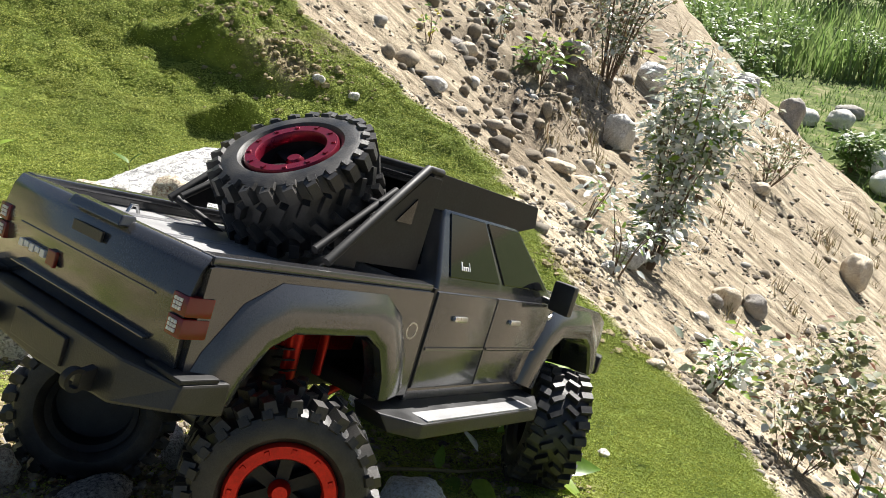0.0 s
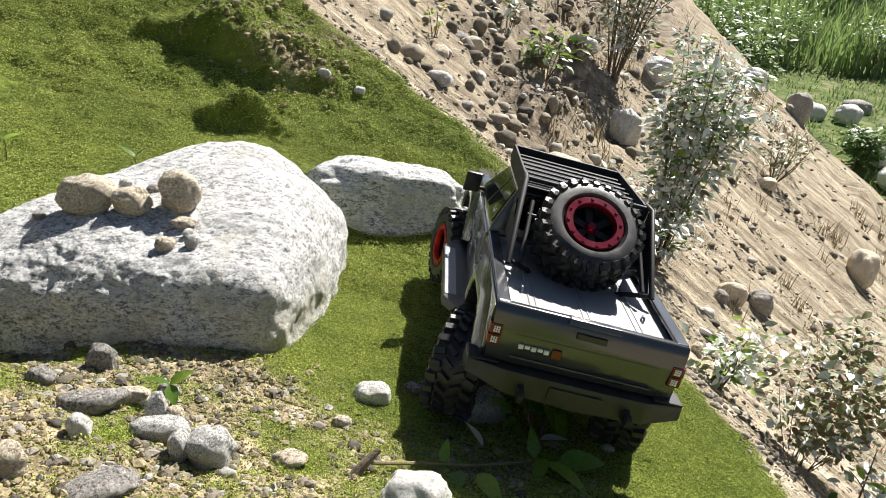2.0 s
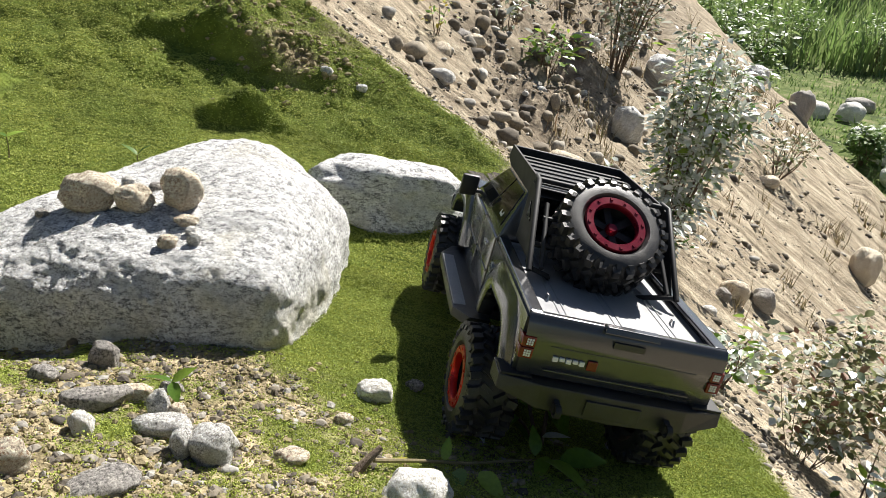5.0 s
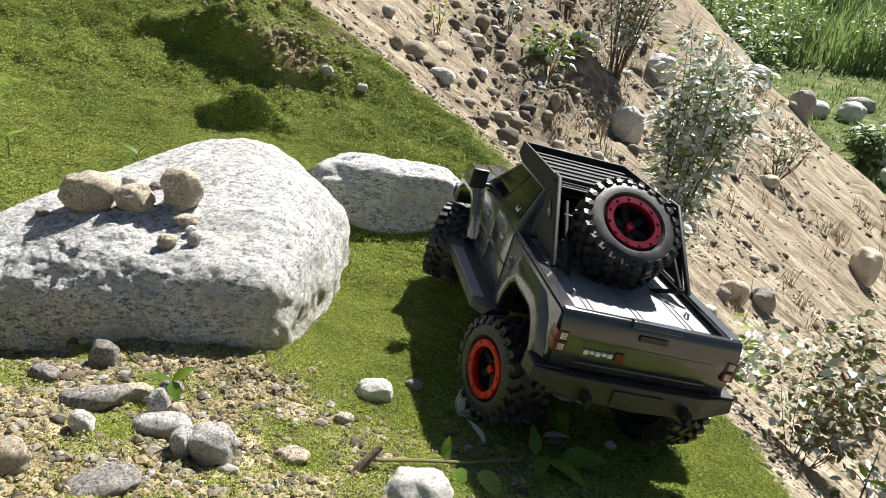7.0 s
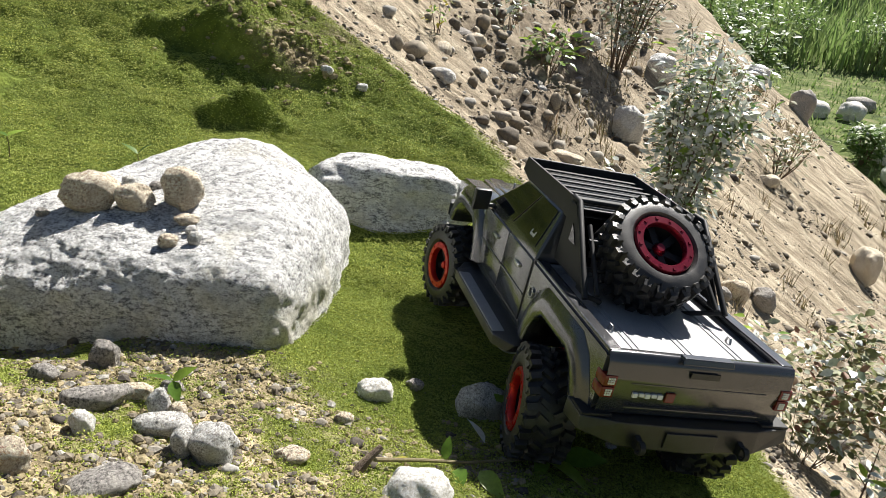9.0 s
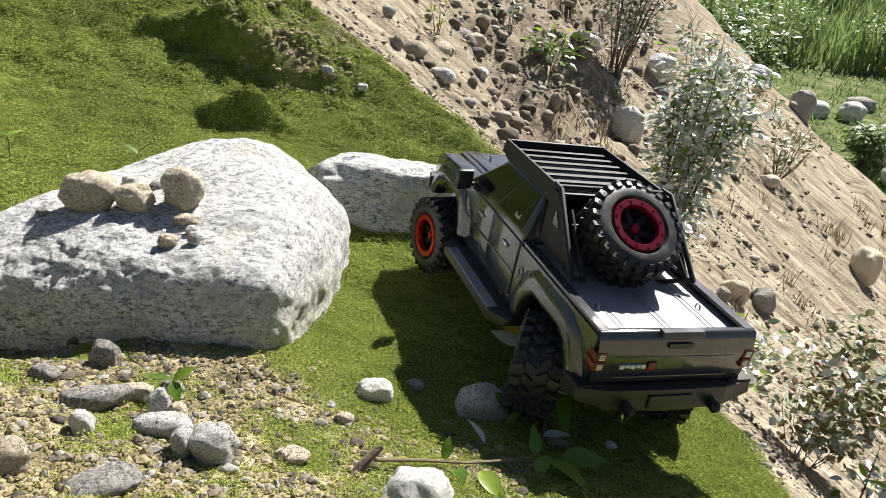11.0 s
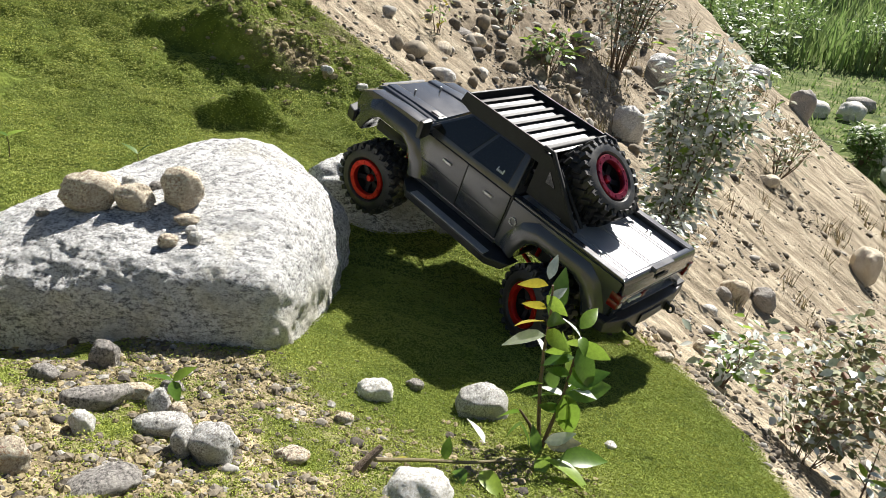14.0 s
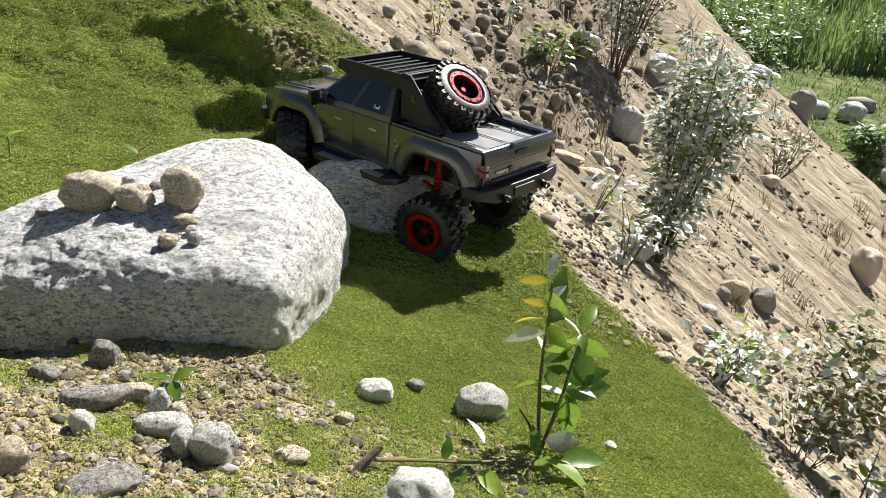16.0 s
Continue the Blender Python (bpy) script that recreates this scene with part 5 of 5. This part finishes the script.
shrub("willow_shrub", "dull green shrub behind the tall willow", 1.45, 4.6, 0.55, 0.5, 9, 26, (0.05, 0.02), [(LEAF_DULL, 0.7), (LEAF_YELLOW, 0.1), (LEAF, 0.2)], 12, (0.05, 0), 0.15)

# the sapling: upright stems with single large leaves, in its own space
sapling = new("sapling")
SAP_AT = Vector((0.170, 0.925, -0.052))
sapling.location = SAP_AT
tagged(sapling, "young leafy sapling with some yellow leaves, on moss", "sapling")
MM = 0.00072
STEMS = [[(0, 0), (3, 60), (9, 130), (20, 200), (36, 270), (42, 320)], [(4, 0), (30, 60), (55, 120), (75, 180), (98, 232)], [(-4, 4), (-16, 50), (-34, 78)]]


def sap_point(px, py, d=0.0):
    return Vector(((px - 0.22 * py) * MM, d, py * MM * 1.16))


for st in STEMS:
    part("stem", tube([sap_point(a, b, 0.0) for a, b in st], 0.0034, 7, 0.45), TWIG, sapling, "", True)
LEAVES = {
    "green": [leaf_mesh("leaf", 0.054, 0.026, 0.22, 0.2, LEAF), leaf_mesh("leaf", 0.045, 0.021, 0.35, 0.3, LEAF)],
    "yellow": [leaf_mesh("leaf", 0.052, 0.018, 0.15, 0.25, LEAF_YELLOW)],
    "dead": [leaf_mesh("leaf", 0.052, 0.030, 0.5, 0.4, LEAF_DEAD)],
    "pale": [leaf_mesh("leaf", 0.050, 0.020, 0.2, 0.25, LEAF_PALE)],
}


def set_leaf(parent, kind, k, at, azimuth, pitch, roll, size=1.0, label=""):
    o = new("leaf", LEAVES[kind][k % len(LEAVES[kind])])
    o.parent = parent
    o.matrix_basis = Matrix.LocRotScale(at, Euler((radians(roll), radians(-pitch), radians(azimuth))), (size,) * 3)
    return tagged(o, label)


for kind, px, py, az, pi_, ro, sz, near in [
    ("yellow", 33, 322, 175, 12, 60, 1.0, 1), ("yellow", 28, 280, 180, 24, 55, 0.9, 1), ("yellow", 24, 250, 186, 14, 45, 1.1, -1), ("pale", 36, 326, 85, 60, 25, 0.75, -1),
    ("green", 32, 262, 25, 58, 68, 1.35, -1), ("green", 30, 262, -55, 30, 70, 0.9, 1), ("pale", 24, 232, 178, -4, 55, 1.35, 1), ("green", 62, 150, 110, 62, 60, 1.2, -1),
    ("green", 14, 140, 165, -12, 40, 0.9, 1), ("green", 16, 150, 15, -20, 60, 1.1, 1),
    ("green", 91, 243, 15, 36, 55, 1.05, -1), ("pale", 90, 236, 150, 32, 50, 0.85, 1), ("green", 88, 226, 10, -22, 62, 0.95, 1), ("green", 84, 214, -5, -56, 55, 1.25, 1),
    ("green", 74, 196, 170, 18, 60, 0.95, -1), ("green", 62, 150, 12, 24, 66, 1.15, 1), ("green", 58, 128, 2, 4, 40, 1.45, 1), ("pale", 66, 132, 5, -4, 20, 0.9, -1),
    ("green", 54, 122, -15, -70, 66, 1.5, 1), ("green", 62, 118, 4, -74, 40, 1.15, 1), ("green", 50, 110, 178, 6, 50, 0.9, -1), ("green", 46, 86, 168, 30, 60, 0.8, 1),
    ("green", -34, 78, 178, 12, 40, 0.8, 1), ("green", -26, 60, 200, -30, 40, 0.7, 1), ("pale", 12, 22, 30, 20, 50, 1.0, 1), ("dead", 14, 14, -20, 10, 60, 1.0, -1), ("green", -20, 4, 120, 74, 40, 0.9, 1)]:
    set_leaf(sapling, kind, int(abs(px)), sap_point(px, py, -0.006 * near), az + 28 * math.sin(px * 1.7 + py), pi_, ro + 22 * math.sin(py * 0.9), sz * 0.95)

leaf_way = random.Random(17)
for px, py in ((20, 190), (28, 240), (32, 290), (40, 70), (55, 115), (68, 160), (78, 190), (86, 215), (93, 235), (60, 140), (48, 100), (30, 300), (72, 175), (64, 128)):
    set_leaf(sapling, leaf_way.choice(("green", "green", "green", "pale")), leaf_way.randrange(2), sap_point(px, py, leaf_way.uniform(-0.004, 0.004)), leaf_way.uniform(0, 360), leaf_way.uniform(-35, 45), leaf_way.uniform(-40, 70), leaf_way.uniform(0.6, 0.95))

# a fallen branch with leaves, before the sapling
branch = new("fallen_branch")
tagged(branch, "thin fallen branch with drooping green leaves on soil", "branch")


def near_ground(x, y, up):
    return Vector((x, y, zat(x, y) + up))


part("twig", tube([near_ground(-0.055, 0.735, 0.012), near_ground(0.0, 0.765, 0.012), near_ground(0.06, 0.80, 0.010), near_ground(0.15, 0.855, 0.010)], 0.0028, 7, 0.6), TWIG_GREEN, branch, "pale brown twig", True)
part("stub", tube([near_ground(-0.075, 0.715, -0.004), near_ground(-0.062, 0.728, 0.014), near_ground(-0.048, 0.742, 0.030)], 0.0075, 8, 0.5), WOOD_ROT, branch, "dark rotten stub", True)
for kind, x, y, up, az, pi_, ro, sz in [
    ("yellow", -0.015, 0.765, 0.013, 200, 5, 20, 0.45), ("green", 0.030, 0.785, 0.014, 80, 60, 0, 0.55), ("green", 0.050, 0.775, 0.012, -95, 6, 20, 0.85),
    ("green", 0.075, 0.775, 0.012, -60, 8, 15, 1.15), ("pale", 0.085, 0.875, 0.012, 120, 25, 30, 0.9), ("green", 0.155, 0.860, 0.015, 95, 60, 10, 0.9),
    ("green", 0.165, 0.838, 0.020, -30, 4, -15, 1.6), ("green", 0.185, 0.845, 0.022, 5, 12, 25, 1.5), ("green", 0.170, 0.860, 0.018, -110, 0, 20, 0.9)]:
    set_leaf(branch, kind, int(abs(x) * 1000), near_ground(x, y, up), az, pi_, ro, sz)


def sprout(x, y, tall, leaves, label):
    root = new("sprout")
    root.location = (x, y, zat(x, y) - 0.002)
    part("stem", tube([(0, 0, 0), (0.002, 0, tall * 0.5), (0, 0, tall)], 0.0016, 6, 0.6), TWIG_GREEN, root, "", True)
    for az, pi_, ro, sz in leaves:
        set_leaf(root, "green", int(az), Vector((0, 0, tall)), az, pi_, ro, sz)
    return tagged(root, label, "sprout")


sprout(-0.318, 0.800, 0.036, [(170, 12, 20, 0.72), (20, 40, 20, 0.62), (-60, -10, 10, 0.62)], "tiny seedling with three green leaves among stones")
sprout(-0.70, 1.62, 0.06, [(170, 40, 10, 0.8), (20, 50, 0, 0.7)], "tiny seedling behind the boulder")
sprout(-0.98, 1.60, 0.05, [(170, 20, 10, 0.8), (60, 20, 0, 0.8)], "tiny seedling behind the boulder")


# ---- the valley beyond the bank ----
def far_stone(label, mat, x, y, r, turn):
    s = boulder("stone", mat, (x, y), r, (0, 0, turn), 2.4, 0.15, 2.4, 4, x * 3.3, 0.2)
    return tagged(s, label, "stone", "stones in the valley")


far_stone("large grey rock on grass", GRANITE_GREY, 7.25, 15.7, (0.30, 0.24, 0.20), 10)
far_stone("large grey rock on grass", GRANITE_GREY, 7.95, 15.6, (0.28, 0.24, 0.22), 40)
far_stone("low dark rock on grass", STONE_DARK, 8.6, 16.6, (0.30, 0.24, 0.16), 0)
far_stone("rounded grey rock on grass", GRANITE, 7.35, 13.7, (0.26, 0.24, 0.22), 0)
far_stone("pale rounded rock on grass", GRANITE, 7.45, 12.9, (0.28, 0.24, 0.22), 0)
far_stone("pale rounded rock on grass", GRANITE, 7.15, 11.9, (0.34, 0.3, 0.22), 50)


def tall_grass():
    rng = np.random.default_rng(21)
    n = 16000
    x, y = rng.uniform(2, 30, n), 20.5 + 16 * rng.uniform(0, 1, n) ** 1.3
    k = value_noise(x, y, 0.45, 3, 61) + rng.uniform(-0.5, 0.5, n) > -0.1
    x, y = x[k], y[k]
    n = len(x)
    z = height(x, y)
    base = np.stack([x, y, z], 1)
    a = rng.uniform(0, 2 * np.pi, n)
    h = rng.uniform(0.45, 1.3, n)[:, None]
    d = np.stack([np.cos(a), np.sin(a), 0 * a], 1)
    s = np.stack([-np.sin(a), np.cos(a), 0 * a], 1) * 0.026
    up = np.array([0, 0, 1.0])
    mid, tip = base + d * h * 0.1 + up * h * 0.6, base + d * h * 0.4 + up * h
    V = np.stack([base - s, base + s, mid + s, mid - s, tip], 1)
    i = (np.arange(n) * 5)[:, None]
    F = np.stack([i + np.array([0, 1, 2]), i + np.array([0, 2, 3]), i + np.array([3, 2, 4])], 1).reshape(-1, 3)
    return tagged(new("tall_grass", mesh_from("tall_grass", V.reshape(-1, 3), F, GRASS_FAR)), "tall bright green grass in the valley", "grass", kind="stuff")


def short_grass():
    rng = np.random.default_rng(22)
    n = 9000
    x, y = rng.uniform(3, 14, n), rng.uniform(10.2, 21, n)
    k = (value_noise(x, y, 0.9, 3, 62) + rng.uniform(-0.6, 0.6, n) > 0.0) & (ground_parts(x, y)[3] > 0.5)
    x, y = x[k], y[k]
    n = len(x)
    base = np.stack([x, y, height(x, y) - 0.01], 1)
    a = rng.uniform(0, 2 * np.pi, n)
    h = rng.uniform(0.05, 0.22, n)[:, None]
    d, s = np.stack([np.cos(a), np.sin(a), 0 * a], 1), np.stack([-np.sin(a), np.cos(a), 0 * a], 1) * 0.02
    V = np.stack([base - s, base + s, base + d * h * 0.5 + np.array([0, 0, 1.0]) * h], 1)
    F = np.arange(n * 3).reshape(-1, 3)
    return tagged(new("short_grass", mesh_from("short_grass", V.reshape(-1, 3), F, GRASS_FAR)), "short patchy green grass in the valley", "grass", kind="stuff")


tall_grass()
short_grass()
for i, (x, y, tall, wide) in enumerate(((4.0, 11.0, 1.0, 0.9), (4.6, 13.6, 1.5, 1.3), (6.9, 12.7, 0.7, 0.8), (7.9, 13.2, 0.5, 0.7), (6.2, 20.5, 1.6, 1.6), (8.6, 21.5, 1.7, 2.0), (11.0, 21.0, 1.5, 1.8), (13.8, 22, 1.8, 2.0), (5.2, 17, 1.7, 1.6), (3.9, 15.5, 1.6, 1.4))):
    shrub("willow_bush", "leafy green bush in the valley", x, y, tall, wide, 14, 60, (0.13, 0.055), [(LEAF_FAR, 0.75), (GRASS_FAR, 0.25)], 40 + i, (0, 0), 0.08, 0.012)
for i in range(9):
    x, y = 5 + 4.2 * i, 37 + (i * 7 % 5)
    shrub("tree", "dense green tree at the valley's far edge", x, y, 5.5 + (i * 5 % 4) * 0.7, 5.0, 20, 90, (0.42, 0.2), [(LEAF_FAR, 0.8), (GRASS_FAR, 0.2)], 90 + i, (0, 0), 0.05, 0.05)


# ---- motion of the truck ----
def truck_rows():
    keys = [
        (0, pose(-0.2492, 0.5328, 0.4147, -1.29, 20.68, 53.09)),
        (0.5, pose(-0.0757, 0.6524, 0.3558, -1.74, 17.32, 67.97)),
        (1, pose(0.0542, 0.6954, 0.2768, 4.05, 8.44, 80.06)),
        (1.5, pose(0.1246, 0.7623, 0.2270, 6.15, 3.32, 86.77)),
        (2, pose(0.2059, 0.8691, 0.1901, 9.39, 1.10, 91.44)),
        (3, pose(0.2167, 0.8854, 0.1897, 11.35, 0.90, 91.85)),
        (3.5, pose(0.2151, 0.8721, 0.1930, 11.19, 1.11, 91.86)),
        (4, pose(0.2204, 0.7908, 0.2126, 9.26, 2.69, 93.95)),
        (6.5, pose(0.2715, 0.8802, 0.1890, 8.79, 0.40, 99.27)),
        (7, pose(0.2843, 0.8807, 0.1874, 10.26, 0.33, 100.01)),
        (7.5, pose(0.3017, 0.8345, 0.1884, 8.82, 0.36, 102.73)),
        (8, pose(0.3288, 0.8031, 0.1903, 8.73, 0.92, 105.24)),
        (8.5, pose(0.3255, 0.8003, 0.1921, 8.67, 0.69, 104.84)),
        (9, pose(0.3276, 0.8043, 0.1864, 7.43, 0.28, 104.57)),
        (11.5, pose(0.3415, 0.9784, 0.1504, 2.97, -5.83, 112.02)),
        (12.5, pose(0.3516, 1.0623, 0.1450, 2.16, -7.98, 116.89)),
        (13, pose(0.3578, 1.1163, 0.1464, 1.47, -8.97, 120.07)),
        (13.5, pose(0.3577, 1.1411, 0.1485, -1.22, -10.80, 123.34)),
        (14, pose(0.3958, 1.2747, 0.1192, -0.58, -16.89, 138.54)),
        (14.5, pose(0.3604, 1.4564, 0.1168, 4.82, -18.92, 145.93)),
        (15, pose(0.2277, 1.5217, 0.1804, -1.13, -9.94, 141.28)),
        (15.2, pose(0.1576, 1.5722, 0.2149, -2.21, -3.93, 140.40)),
        (15.5, pose(0.1409, 1.6095, 0.2362, -3.27, -0.84, 141.25)),
        (16, pose(0.1409, 1.6095, 0.2362, -3.27, -0.84, 141.25)),
    ]
    ts = [k[0] for k in keys]
    vals = []
    for t, m in keys:
        q = m.to_quaternion()
        if vals and q.dot(Quaternion(vals[-1][3:])) < 0:
            q.negate()
        vals.append([*m.translation, *q])
    vals = np.array(vals)
    slope = np.zeros_like(vals)
    d = np.diff(vals, axis=0) / np.diff(ts)[:, None]
    for i in range(1, len(ts) - 1):
        ok = d[i - 1] * d[i] > 0
        slope[i] = np.where(ok, 2 * d[i - 1] * d[i] / np.where(ok, d[i - 1] + d[i], 1), 0)
    slope[0] = d[0]
    rows = []
    for n in range(161):
        t = n / 10
        i = min(int(np.searchsorted(ts, t, side="right")) - 1, len(ts) - 2)
        h = ts[i + 1] - ts[i]
        u = (t - ts[i]) / h
        v = (2 * u**3 - 3 * u**2 + 1) * vals[i] + (u**3 - 2 * u**2 + u) * h * slope[i] + (3 * u**2 - 2 * u**3) * vals[i + 1] + (u**3 - u**2) * h * slope[i + 1]
        rows.append((t, Matrix.LocRotScale(v[:3], Quaternion(v[3:]).normalized(), None)))
    return rows


# steering of the front and rear axles, degrees to the left
STEER = {
    "front": [(0, 38), (0.6, 36), (1, 25), (1.5, 18), (2, 12), (2.6, 0), (3, -8), (3.5, -10), (4, -14), (6.3, 14), (6.7, 5), (7, -25), (8, -25), (8.5, 0), (9, 10), (11.5, 8), (13, 5), (14, 8), (14.5, -8), (15, -35), (15.5, -40), (16, -42)],
    "rear": [(0, -40), (0.6, -40), (1, -35), (1.5, -28), (2, -17), (3, -14), (3.5, -10), (4, 12), (6.3, -12), (6.5, -10), (7, 16), (8, 15), (8.5, 8), (9, -12), (11.5, -36), (12.5, -43), (13.5, -46), (14, -20), (14.5, -18), (15, -30), (15.5, 10), (16, 10)],
}


# how far each wheel is pressed up into its arch, or hangs out of it, in metres
SPRING = {
    "front_left": [(0, 0), (3, 0.015), (6.5, 0.015), (8, 0.025), (9, 0.012), (11.5, 0.025), (12.5, 0.036), (13.5, 0.048), (14.5, 0.040), (15.2, 0.02), (16, 0.0)],
    "front_right": [(0, 0), (16, 0)],
    "rear_left": [(0, 0), (4, 0.010), (9, 0.008), (13, 0.0), (14.5, -0.016), (15.5, -0.027), (16, -0.027)],
    "rear_right": [(0, 0.02), (0.5, 0.03), (1.2, 0.01), (3, 0), (16, 0)],
}


def motions():
    rows = truck_rows()
    walk(truck, rows)
    # pressed down under the truck, the sapling springs up again behind it
    lean = [(0, 74), (9.2, 74), (11.3, 66), (12.5, 62), (13, 54), (13.4, 30), (13.7, 9), (13.9, -3), (14.2, 1), (14.5, 0), (16, 0)]
    walk(sapling, [(t, Matrix.Translation(SAP_AT) @ Matrix.Rotation(radians(-a), 4, "X")) for t, a in lean])
    for name, wheel in WHEELS.items():
        x, y = HUBS[name]
        spin, last, out, drop = 0.0, None, [], None
        for t, m in rows:
            at = m @ Vector((x, y, -0.165))
            under = max(zat(at.x, at.y), rest_on(second, at.x, at.y))
            want = -0.165 - (at.z - WHEEL_R - under) + 0.004
            ride = SPRING[name]
            want = min(max(want, -0.212), -0.135) + float(np.interp(t, [k[0] for k in ride], [k[1] for k in ride]))
            drop = want if drop is None else drop + 0.4 * (want - drop)
            at = m @ Vector((x, y, drop))
            if last is not None:
                spin += (at - last).dot(m.to_3x3() @ Vector((1, 0, 0))) / WHEEL_R
            last = at
            axle = STEER[name.split("_")[0]]
            turn = float(np.interp(t, [k[0] for k in axle], [k[1] for k in axle]))
            out.append((t, Matrix.Translation((x, y, drop)) @ Matrix.Rotation(radians(turn), 4, "Z") @ Matrix.Rotation(spin, 4, "Y")))
        walk(wheel, out)


motions()
